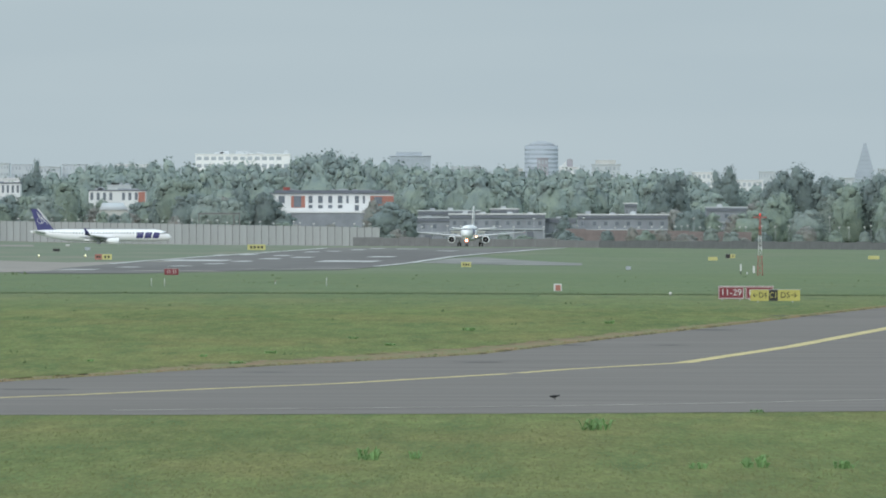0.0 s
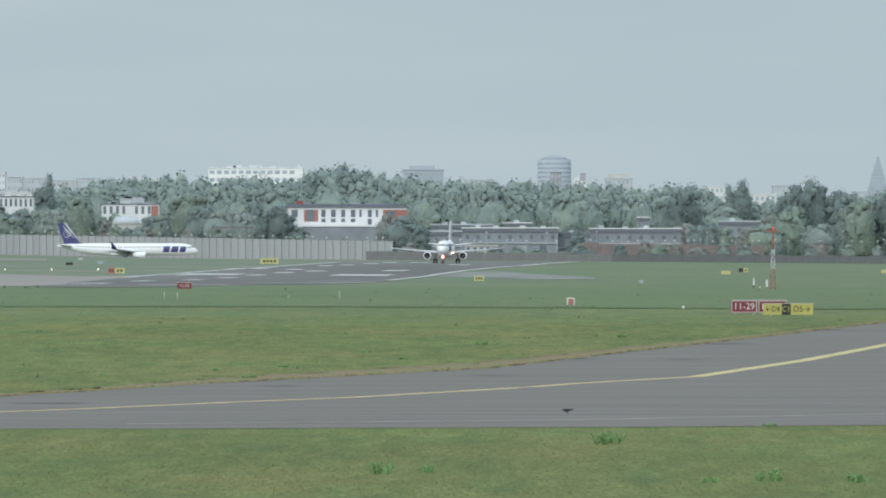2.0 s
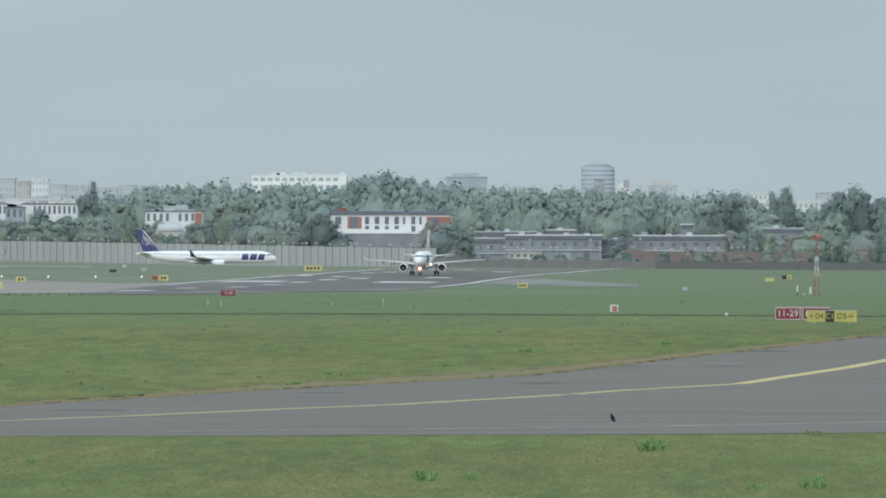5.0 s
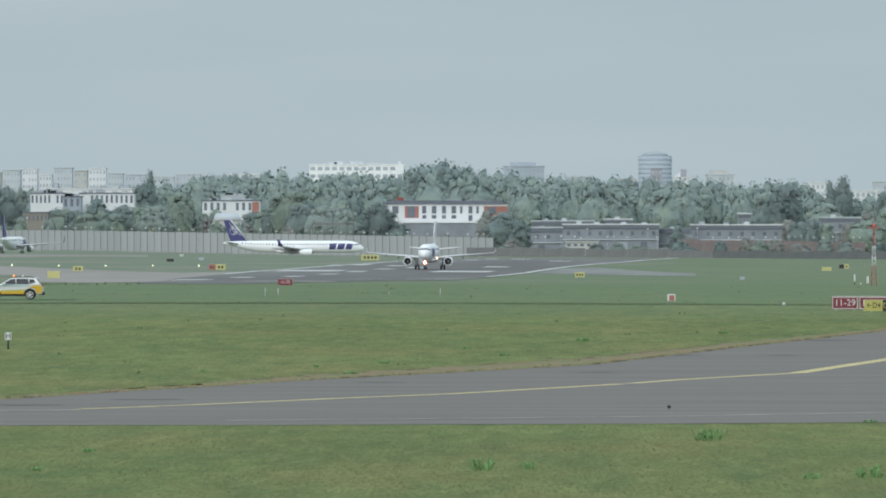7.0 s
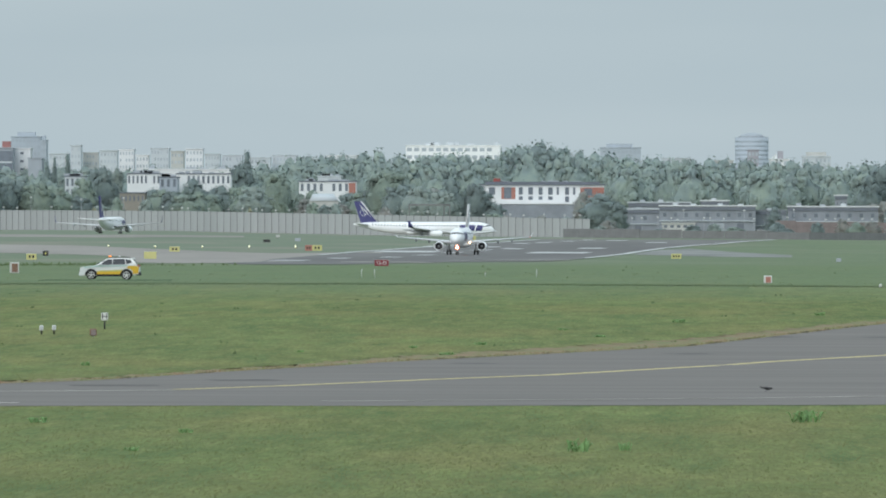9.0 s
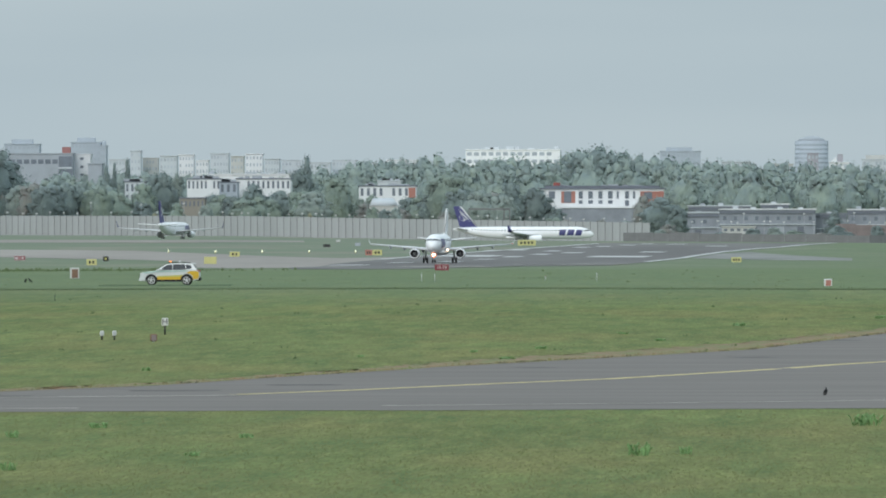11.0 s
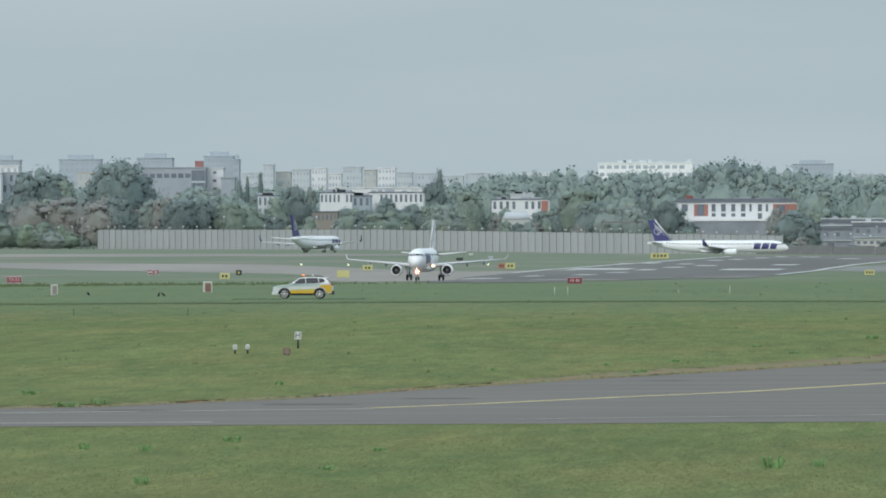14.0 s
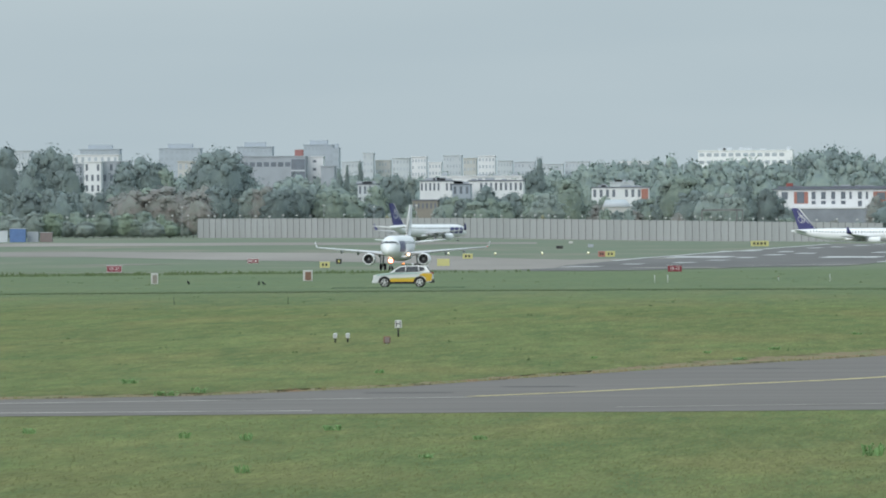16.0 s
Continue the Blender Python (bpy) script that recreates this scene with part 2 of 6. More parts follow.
for leaf_mat in LEAVES + [HAZEDLEAF]:
    # a pale bluish sheen over the leaves, standing in for haze
    skin_node = leaf_mat.node_tree.nodes["Principled BSDF"]
    skin_node.inputs["Sheen Weight"].default_value, skin_node.inputs["Sheen Roughness"].default_value = 0.3, 0.9
    skin_node.inputs["Sheen Tint"].default_value = (0.85, 0.95, 1.0, 1)
# distant panes and bands: haze is put into their pale blue-grey colour
HAZEPANE = material("hazed_window_pane", (0.40, 0.44, 0.48), 0.35, 0.1, 0.6, obj=0.3)
HAZEBAND = material("hazed_window_band", (0.365, 0.41, 0.46), 0.5, 0.08, 0.2)
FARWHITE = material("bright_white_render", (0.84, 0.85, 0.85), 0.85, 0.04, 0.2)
# skyline walls: blue-grey with the distance haze in the colour
HAZEGREY = material("hazed_grey_render", (0.4, 0.445, 0.495), 0.85, 0.05, 0.2)
TAN = material("tan_render", (0.25, 0.23, 0.2), 0.85, 0.08, 0.3)
# a reddish tower wall, muted in colour by distance haze
PINKISH = material("dull_pink_render", (0.36, 0.35, 0.385), 0.85, 0.06, 0.2)
WEED = material("weed_leaves", (0.2, 0.33, 0.13), 0.8, 0.15, 2, island=0.3, leaf=0.4)
CROW = material("crow_feathers", (0.02, 0.02, 0.022), 0.6, 0.2, 8)
CARGLASS = material("tinted_car_glass", (0.03, 0.038, 0.048), 0.3, 0.1, 2, spec=0.25)
CARWHITE = material("white_car_paint", (0.62, 0.64, 0.64), 0.3, 0.03, 1, coat=0.5)
CARYELLOW = material("yellow_car_stripe", (0.6, 0.37, 0.02), 0.35, 0.04, 1, coat=0.5)
CARGREEN = material("pale_green_car_stripe", (0.4, 0.56, 0.53), 0.35, 0.04, 1, coat=0.5)
BLUE = material("blue_container_paint", (0.1, 0.18, 0.37), 0.6, 0.1, 0.6)
LAMP_WARM = glowing("landing_lamp_warm", (1.0, 0.72, 0.55), 14)
# orange-red glow for the glare round the nose lamp
LAMP_HALO = glowing("landing_lamp_halo", (1.0, 0.25, 0.1), 1.5)
LAMP_SOFT = glowing("wing_lamp", (1.0, 0.72, 0.48), 4)
LAMP_AMBER = glowing("amber_beacon", (1.0, 0.3, 0.05), 1.6)
LAMP_EDGE = glowing("edge_lamp", (1.0, 0.95, 0.7), 1.3)
LAMP_RED = glowing("red_obstacle_lamp", (0.8, 0.08, 0.05), 0.5)


# ---- mesh tools ----
def part(name, bm, mat, parent=None, label=""):
    """Links a bmesh (or keeps a mesh) as one mesh object under its parent."""
    if isinstance(bm, bmesh.types.BMesh):
        me = bpy.data.meshes.new(name)
        bm.to_mesh(me)
        bm.free()
    else:
        me = bm
    if mat and not me.materials:
        me.materials.append(mat)
    ob = new(name, me)
    ob.parent = parent
    if label:
        ob["label"] = label
    return ob


def raw(name, verts, faces, mat, smooth=False, normals=None):
    me = bpy.data.meshes.new(name)
    me.from_pydata(verts, [], faces)
    me.materials.append(mat)
    if smooth:
        for p in me.polygons:
            p.use_smooth = True
    me.update()
    if normals is not None:
        me.normals_split_custom_set_from_vertices(normals)
    return me


def box(bm, x0, x1, y0, y1, z0, z1, bevel=0.0):
    vs = [bm.verts.new((x, y, z)) for z in (z0, z1) for x, y in ((x0, y0), (x1, y0), (x1, y1), (x0, y1))]
    fs = [bm.faces.new([vs[i] for i in f]) for f in ((3, 2, 1, 0), (4, 5, 6, 7), (0, 1, 5, 4), (1, 2, 6, 5), (2, 3, 7, 6), (3, 0, 4, 7))]
    if bevel:
        es = list({e for f in fs for e in f.edges})
        bmesh.ops.bevel(bm, geom=es, offset=bevel, segments=1, affect="EDGES")
    return bm


def boxed(*a, bevel=0.0):
    return box(bmesh.new(), *a, bevel=bevel)


def loft(bm, rings, cap=True):
    """Skins a row of rings with equal numbers of points."""
    rows = [[bm.verts.new(p) for p in r] for r in rings]
    n = len(rows[0])
    for a, b in zip(rows, rows[1:]):
        for i in range(n):
            f = bm.faces.new((a[i], a[(i + 1) % n], b[(i + 1) % n], b[i]))
            f.smooth = True
    if cap:
        bm.faces.new(list(reversed(rows[0])))
        bm.faces.new(rows[-1])
    return bm


def ring(cx, cy, cz, ry, rz, n=20):
    """A ring across the x axis."""
    return [(cx, cy + ry * math.cos(2 * math.pi * i / n), cz + rz * math.sin(2 * math.pi * i / n)) for i in range(n)]


def rod(bm, p, q, r0, r1=None, n=8):
    p, q = Vector(p), Vector(q)
    m = (q - p).to_track_quat("Z", "Y").to_matrix()
    r1 = r0 if r1 is None else r1
    return loft(bm, [[e + m @ Vector((r * math.cos(2 * math.pi * i / n), r * math.sin(2 * math.pi * i / n), 0)) for i in range(n)]
                     for e, r in ((p, r0), (q, r1))])


def thing(name, label, category, m=None, group="", kind=""):
    ob = new(name)
    tagged(ob, label, category, group, kind)
    if m is not None:
        ob.matrix_world = m
    return ob


# ---- the field: one sheet that dips towards the runway and falls gently to one side ----
FIELD_Y = (0, 467, 668, 871, 1114, 1400, 1682, 1924, 2223, 2476, 2718, 3097, 3342, 9000)
FIELD_Z = (0, 0, 0.8, 1.4, 1.2, 0.3, -0.56, -1.27, -0.5, 1.05, 2.2, 0.65, 1.87, 1.87)


def ground_z(x, y):
    w = float(np.interp(y, (1500, 2718, 3097, 9000), (0, 0.6, 1, 1)))
    side, turn = x + 0.0242 * y, -0.0175 * y
    fall = 0.0125 * side if side > turn else 0.0125 * turn + 0.003 * (side - turn)
    return float(np.interp(y, FIELD_Y, FIELD_Z)) - w * max(fall, -12.0)


def ground_sheet():
    ys = [-600, -200, 0, 60]
    y = 120.0
    while y < 5200:
        ys.append(y)
        y *= 1.006
    ys += [6000, 9000]
    verts, faces = [], []
    cols = 72
    for y in ys:
        half = 0.13 * max(y, 0) + 60 + (300 if y < 100 else 0) + max(0, y - 4000) * 1.5
        for c in range(cols + 1):
            x = half * (2 * c / cols - 1) - 0.02 * max(y, 0)
            verts.append((x, y, ground_z(x, max(y, 0))))
    for r in range(len(ys) - 1):
        for c in range(cols):
            a = r * (cols + 1) + c
            faces.append((a, a + 1, a + cols + 2, a + cols + 1))
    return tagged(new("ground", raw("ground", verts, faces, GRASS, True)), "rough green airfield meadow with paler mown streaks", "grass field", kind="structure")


ground_sheet()


def along(line, n):
    """n points spread evenly over a line of points."""
    pts = [Vector((*p, 0)) for p in line]
    lens = [0]
    for a, b in zip(pts, pts[1:]):
        lens.append(lens[-1] + (b - a).length)
    out = []
    for i in range(n):
        d = lens[-1] * i / (n - 1)
        k = max(j for j in range(len(pts) - 1) if lens[j] <= d + 1e-6)
        out.append(pts[k].lerp(pts[k + 1], (d - lens[k]) / max(1e-6, lens[k + 1] - lens[k])))
    return out


def facing_up(me):
    if sum(p.normal.z for p in me.polygons) < 0:
        me.flip_normals()
    return me


def strip(name, one, two, mat, lift, n=160, m=10, rag=0.0):
    """A sheet on the ground between two lines."""
    a, b = along(one, n), along(two, n)
    verts, faces = [], []
    for i in range(n):
        for j in range(m + 1):
            p = a[i].lerp(b[i], j / m)
            if rag and j == m:
                p = a[i].lerp(b[i], 1 - rag * (0.5 + 0.5 * noise.noise((p.x * 0.35, p.y * 0.2, 0))) * random.random())
            verts.append((p.x, p.y, ground_z(p.x, p.y) + lift))
    for i in range(n - 1):
        for j in range(m):
            k = i * (m + 1) + j
            faces.append((k, k + m + 1, k + m + 2, k + 1))
    return facing_up(raw(name, verts, faces, mat))


def band(name, line, width, mat, lift, n=120):
    """A painted line of that width."""
    pts = along(line, n)
    verts, faces = [], []
    for i, p in enumerate(pts):
        d = (pts[min(i + 1, n - 1)] - pts[max(i - 1, 0)]).normalized()
        s = Vector((-d.y, d.x, 0)) * width / 2
        for q in (p - s, p + s):
            verts.append((q.x, q.y, ground_z(q.x, q.y) + lift))
    for i in range(n - 1):
        faces.append((2 * i, 2 * i + 2, 2 * i + 3, 2 * i + 1))
    return facing_up(raw(name, verts, faces, mat))


# near taxiway
TAXI_FAR = [(-35.16, 393.17), (-26.66, 402.08), (-20.72, 420.83), (-16.8, 444.34), (-11.44, 472.57), (-4.57, 496.59), (1.72, 519.74), (9.11, 576.69), (18.19, 642.43), (32.31, 754.45)]
TAXI_NEAR = [(-32.13, 359.2), (-23.93, 360.93), (-17.84, 362.38), (-13.75, 363.54), (-8.8, 363.54), (-3.36, 364.99), (1.21, 365.87), (5.8, 367.04), (10.45, 369.1), (15.91, 371.47)]
taxiway = tagged(new("taxiway", strip("taxiway", TAXI_NEAR, TAXI_FAR, ASPHALT, 0.012, 220, 24)), "worn dark grey asphalt taxiway across the meadow", "taxiway", kind="structure")
part("centre_line", band("centre_line", [(-16.78, 397.28), (-13.34, 406.6), (-8.15, 424.21), (-4.02, 436.6), (5.15, 477.12), (10.52, 495)], 0.62, MARK_YELLOW, 0.02), None, taxiway, "yellow centre line")
part("curve_line", band("curve_line", [(10.52, 495), (13.36, 517.67), (16.77, 544.42), (24.02, 612.33), (31.29, 682.68)], 0.8, MARK_YELLOW, 0.02), None, taxiway, "wider yellow lead-in line")
part("faded_line", band("faded_line", [(-34.39, 384.47), (-28.9, 388.8), (-21.33, 393.17), (-16.71, 395.7)], 0.9, MARK_PALE, 0.02), None, taxiway, "faded pale line")
part("edge_line", band("edge_line", [(-10.88, 372.66), (-3.47, 376.86), (3.16, 381.1), (9.02, 387.24), (15.53, 396.01), (18.38, 401.11)], 0.5, MARK_PALE, 0.02), None, taxiway, "worn white edge line")
part("side_line", band("side_line", [(-32.7, 365.58), (-25.46, 367.34), (-20.72, 368.22)], 0.9, MARK_PALE, 0.02), None, taxiway, "worn white edge line")

PATCH = material("asphalt_repair", (0.12, 0.115, 0.11), 0.95, 0.15, 0.6, stretch=(1, 0.15, 1), spec=0.1)
for px, py, wide, long in ((5.38, 548.79, 2.6, 6), (10.86, 548.35, 1.6, 4), (14.41, 605.51, 2.4, 7), (1.64, 496.59, 1.8, 4), (-15.24, 420.83, 2.5, 4), (-19.41, 406.6, 3.2, 3), (-7.38, 469.93, 1.5, 4), (21.32, 670.24, 3, 8), (-24.94, 394.12, 2.2, 2)):
    part("repair_patch", band("repair_patch", [(px - wide / 2, py), (px + wide / 2, py + long * 0.15)], long * 0.6, PATCH, 0.018, 8), None, taxiway, "darker asphalt repair patch")

# runway, 60 m wide
RUN_A, RUN_B = Vector((8.07, 2990, 0)), Vector((-87.31, 1583, 0))
run_dir = (RUN_B - RUN_A).normalized()


RUN_LEFT = [(-65.48, 1737.0), (-67.23, 1995.0), (-64.66, 2072.5), (-62.52, 2141.0), (-59.67, 2235.0), (-55.16, 2279.5), (-49.75, 2346.5), (-40.66, 2435.0), (-33.4, 2530.0), (-30.17, 2578.5), (-26.74, 2622.0)]
RUN_RIGHT = [(-57.31, 1540.5), (-47.71, 1505.0), (-41.25, 1545.0), (-40.72, 1682.5), (-37.05, 1929.5), (-27.68, 1949.0), (-18.12, 1970.0), (-12.74, 2055.5), (-8.95, 2131.0), (-3.83, 2255.5), (1.88, 2355.0), (8.03, 2433.5), (14.48, 2496.0), (21.57, 2599.0), (28.9, 2675.5)]
runway = tagged(new("runway", strip("runway", RUN_LEFT, RUN_RIGHT, RUNWAY, 0.05, 220, 16)), "grey asphalt runway with white markings", "runway", kind="structure")
for line in ([(-62.67, 2131.5), (-59.51, 2229.0), (-54.98, 2272.0), (-49.57, 2338.0), (-40.51, 2426.0), (-33.24, 2518.5), (-30.02, 2566.0), (-26.87, 2609.0)],
             [(-12.35, 2075.5), (-9.02, 2146.5), (-3.85, 2266.0), (1.89, 2366.5), (8.07, 2446.0), (14.57, 2512.0), (21.7, 2614.5), (29.07, 2692.0)]):
    part("runway_edge_line", band("runway_edge_line", line, 1.5, MARK_WHITE, 0.09), None, runway, "white runway edge line")
part("fore_line", band("fore_line", [(-35.15, 1986.0), (-26.23, 1987.5), (-14.44, 2005.0)], 6, MARK_PALE, 0.09), None, runway, "worn pale shoulder line")
tagged(new("concrete_shoulder", strip("concrete_shoulder", [(-97.72, 2092.5), (-88.73, 2102.5), (-77.02, 2127.5), (-69.32, 2120.0), (-62.51, 2122.5)], [(-78.88, 1726.0), (-69.67, 1651.0), (-64.4, 1697.0), (-67.44, 1986.5), (-62.65, 2109.5)], CONCRETE, 0.045, 90, 10)), "pale weathered concrete where the taxiway meets the runway", "pavement", kind="structure")
for line in ([(-128.56, 1536.0), (-119.63, 1570.0), (-105.59, 1537.0), (-104.0, 1571.0)], [(-158.12, 2075.0), (-145.21, 2068.5)]):
    tagged(new("pale_strip", band("pale_strip", line, 14, CONCRETE, 0.05)), "thin pale strip of worn concrete in the grass", "pavement", kind="structure")

# concrete taxiway that joins the runway
strip_one = [(-215.66, 2411.31), (-184.48, 2403.61), (-160.61, 2386.37), (-138.05, 2369.26), (-118.98, 2344.75), (-95.36, 2258.26), (-72.35, 2178.44), (-54.27, 2242.07)]
strip_two = [(-206.22, 2305.71), (-175.41, 2285.51), (-149.81, 2225.99), (-125.72, 2157.64), (-106.98, 2108.18), (-84.24, 1995), (-60.92, 1834.33), (-32.68, 1795.15)]
tagged(new("concrete_taxiway", strip("concrete_taxiway", strip_one, strip_two, CONCRETE, 0.04, 160, 12)), "pale weathered concrete taxiway beside the runway", "taxiway", kind="structure")

tagged(new("far_taxiway", strip("far_taxiway", [(-238.71, 2669.07), (-176.81, 2666.93), (-120.34, 2660.54), (-96.28, 2658.42)], [(-228.44, 2554.22), (-170.29, 2568.56), (-116.83, 2582.97), (-94.14, 2599.55)], CONCRETE, 0.04, 90, 6)), "thin pale concrete taxiway near the wall", "taxiway", kind="structure")
tagged(new("side_pavement", strip("side_pavement", [(-3.26, 2249.0), (1.87, 2333.5), (7.83, 2373.0), (11.19, 2332.0), (17.79, 2280.5), (27.38, 2226.0)], [(-4.33, 2222.5), (0.66, 2195.0), (7.16, 2169.0), (12.48, 2152.5), (18.84, 2141.0), (26.36, 2143.0)], WORN, 0.04, 60, 6)), "pale worn pavement beside the runway", "pavement", kind="structure")

# painted runway stripes: place, width across, length
for px, py, wide, long in (
        (-41.15, 2392.1, 3.2, 34), (-48.74, 2245.66, 12, 46), (-46.2, 2374.95, 3, 30), (-33.65, 2369.26, 3, 30),
        (-28.65, 2469.86, 3, 26), (-24.25, 2499.66, 3, 26), (-28.89, 2329.8, 4, 28), (-18.61, 2242.07, 11.5, 46),
        (-12.71, 2354.15, 5, 34), (-34.83, 2291, 3.4, 30), (-39.5, 2231.34, 3.2, 30), (-43.28, 2142.16, 3.4, 30),
        (-19.17, 2556.26, 3, 26), (-15.09, 2601.63, 3, 24), (-8.32, 2599.55, 4.5, 26), (0.76, 2535.9, 4.5, 26),
        (-47.91, 2064.8, 3.4, 30), (-56.12, 2025.55, 3.4, 30), (-63.04, 1957.08, 6, 30)):
    c = Vector((px, py, 0))
    part("stripe", band("stripe", [(c - run_dir * long * 0.32).xy, (c + run_dir * long * 0.32).xy], wide, MARK_WHITE, 0.1, 8), None, runway, "white painted runway stripe")

# dry edge of the meadow along the taxiway
dry = tagged(new("dry_grass_edge", strip("dry_grass_edge", [(-35.11, 392.54), (-26.61, 401.43), (-20.67, 419.82), (-16.78, 443.63), (-11.42, 471.81), (-4.56, 495.79), (1.71, 518.91), (9.1, 575.76), (18.16, 641.4), (32.23, 752.64)],
             [(-35.87, 401.11), (-27.19, 410.2), (-21.16, 429.67), (-17.25, 456.23), (-11.79, 487.15), (-4.77, 518.09), (1.81, 548.79), (9.5, 601.17), (18.66, 659.08), (33.02, 770.92)], DRY, 0.02, 500, 4, 0.9)),
             "dry brownish grass fringe along the taxiway", "grass", kind="stuff")


# ---- aircraft ----
def aircraft(label, length, fin_top, span, cz=3.25, winglet=1.0, tail=None):
    """Twin-jet airliner, nose towards +x, its main wheels at the origin."""
    plane = thing("airliner", label, "airliner")
    nose, tall, wide = length * 0.515, 1.67, 1.5
    stations = ((0, 0.06, -0.55), (0.006, 0.38, -0.52), (0.02, 0.76, -0.4), (0.04, 1.06, -0.24), (0.06, 1.25, -0.14), (0.085, 1.4, -0.06),
                (0.12, 1.48, 0), (0.2, 1.5, 0), (0.45, 1.5, 0), (0.68, 1.5, 0), (0.76, 1.38, 0.12), (0.84, 1.1, 0.38), (0.91, 0.76, 0.68), (0.96, 0.45, 0.9), (1, 0.16, 1.02))
    ss = [a for a, _, _ in stations]

    def skin(s, angle, out=0.0):
        r = float(np.interp(s, ss, [b for _, b, _ in stations])) + out
        dz = float(np.interp(s, ss, [c for _, _, c in stations]))
        return (nose - s * length, r * math.cos(angle), cz + dz + r * math.sin(angle) * tall / wide)

    n = 24
    bm = loft(bmesh.new(), [[skin(s, 2 * math.pi * i / n) for i in range(n)] for s in ss])
    body = part("fuselage", bm, WHITE, plane)

    def patch(bm, s0, s1, a0, a1, slant=0.0, out=0.02, k=5):
        """A painted field on the skin between two stations and two angles."""
        rows = [[bm.verts.new(skin(s0 + (s1 - s0) * i / k + slant * j / k, a0 + (a1 - a0) * j / k, out)) for j in range(k + 1)] for i in range(k + 1)]
        for i in range(k):
            for j in range(k):
                f = bm.faces.new((rows[i][j], rows[i + 1][j], rows[i + 1][j + 1], rows[i][j + 1]))
                f.normal_update()
                if f.normal.y * rows[i][j].co.y + f.normal.z * (rows[i][j].co.z - cz) < 0:
                    f.normal_flip()

    m1 = 1 / length
    for side in (1, -1):
        def ang(z):
            return math.asin(max(-1, min(1, z / tall))) if side > 0 else math.pi - math.asin(max(-1, min(1, z / tall)))
        for i in range(int(length * 0.68 / 0.82)):
            bm = bmesh.new()
            s = 0.2 + i * 0.82 * m1
            patch(bm, s, s + 0.32 * m1, ang(0.42), ang(0.82), k=1)
            part("cabin_window", bm, GLASS, body)
        for s0, s1, sl in ((3.5, 5.2, -0.5), (5.6, 7.5, -0.5), (7.9, 9.7, -0.5)):
            bm = bmesh.new()
            patch(bm, s0 * m1, s1 * m1, ang(-0.75), ang(0.85), sl * m1, 0.03)
            part("livery_block", bm, NAVY, body, "dark blue slanted livery block")
        for s0, s1, a0, a1, slant in ((0.021, 0.034, 1.53, 1.02, 0.006), (0.028, 0.044, 0.97, 0.52, 0.022), (0.052, 0.07, 0.48, 0.34, 0.012)):
            bm = bmesh.new()
            f = (lambda a: a) if side > 0 else (lambda a: math.pi - a)
            patch(bm, s0, s1, f(a0), f(a1), slant, 0.025, 4)
            part("cockpit_window", bm, GLASS, body, "dark cockpit window")
        # wing
        tip = span / 2 - 0.25
        bm = bmesh.new()
        prof = ((0.0, 0), (0.25, 0.5), (0.6, 0.42), (1, 0.02), (0.6, -0.3), (0.25, -0.42))

        def section(y, lead, chord, z, thick):
            return [(lead - chord * c, side * y, z + thick * t) for c, t in prof]
        loft(bm, [section(1.0, 4.6, 7.0, 2.3, 0.8), section(4.6, 2.5, 4.4, 2.72, 0.45), section(tip, -1.9, 1.5, 3.4, 0.2)])
        wing = part("wing", bm, WINGGREY, plane, "pale grey swept wing")
        bm = loft(bmesh.new(), [section(tip, -1.9, 1.5, 3.4, 0.2), [(x - 0.5, side * (tip + 0.28), z + 0.75 * winglet) for x, _, z in section(tip, -1.9, 1.0, 3.4, 0.15)],
                                [(x - 1.2, side * (tip + 0.42), z + 1.75 * winglet) for x, _, z in section(tip, -1.9, 0.5, 3.4, 0.1)]])
        part("winglet", bm, NAVY if length > 32 else WHITE, wing, "upturned winglet")
        part("tip_lamp", rod(bmesh.new(), (-2.0, side * (tip + 0.1), 3.45), (-1.85, side * (tip + 0.1), 3.45), 0.06, 0.05), LAMP_RED if side > 0 and tail else GREYMETAL, wing, "red wing-tip lamp" if side > 0 and tail else "")
        for y in (3.2, 6.6, 9.2):
            bm = loft(bmesh.new(), [ring(x, side * y, 2.15 + 0.1 * y - 0.25 * k, r, r * 1.3, 8) for x, r, k in ((0.4 - 0.45 * (y - 3.2), 0.06, 1), (-0.6 - 0.4 * (y - 3.2), 0.2, 1.3), (-3.3 - 0.3 * (y - 3.2), 0.05, 1))])
            part("flap_fairing", bm, GREYMETAL, wing)
        # engine
        bm = loft(bmesh.new(), [ring(x, side * 4.1, 1.68, r, r, 20) for x, r in ((5.6, 0.70), (5.72, 0.78), (5.6, 0.85), (4.8, 0.92), (3.4, 0.88), (2.4, 0.68), (2.2, 0.6))], cap=False)
        eng = part("engine", bm, WHITE, plane, "white engine nacelle")
        bm = loft(bmesh.new(), [ring(x, side * 4.1, 1.68, r, r, 20) for x, r in ((5.6, 0.705), (5.1, 0.7), (5.05, 0.02))], cap=False)
        part("intake", bm, ENGINE, eng, "dark engine intake with fan")
        bm = loft(bmesh.new(), [ring(x, side * 4.1, 1.68, r, r, 14) for x, r in ((5.45, 0.03), (5.1, 0.22))])
        part("spinner", bm, GREYMETAL, eng)
        bm = loft(bmesh.new(), [ring(x, side * 4.1, 1.68, r, r, 14) for x, r in ((2.3, 0.5), (1.4, 0.22))])
        part("exhaust_cone", bm, GREYMETAL, eng)
        part("pylon", boxed(1.6, 4.8, side * 4.1 - 0.14, side * 4.1 + 0.14, 2.2, 2.75), GREYMETAL, eng)
        # stabiliser
        tx = nose - length
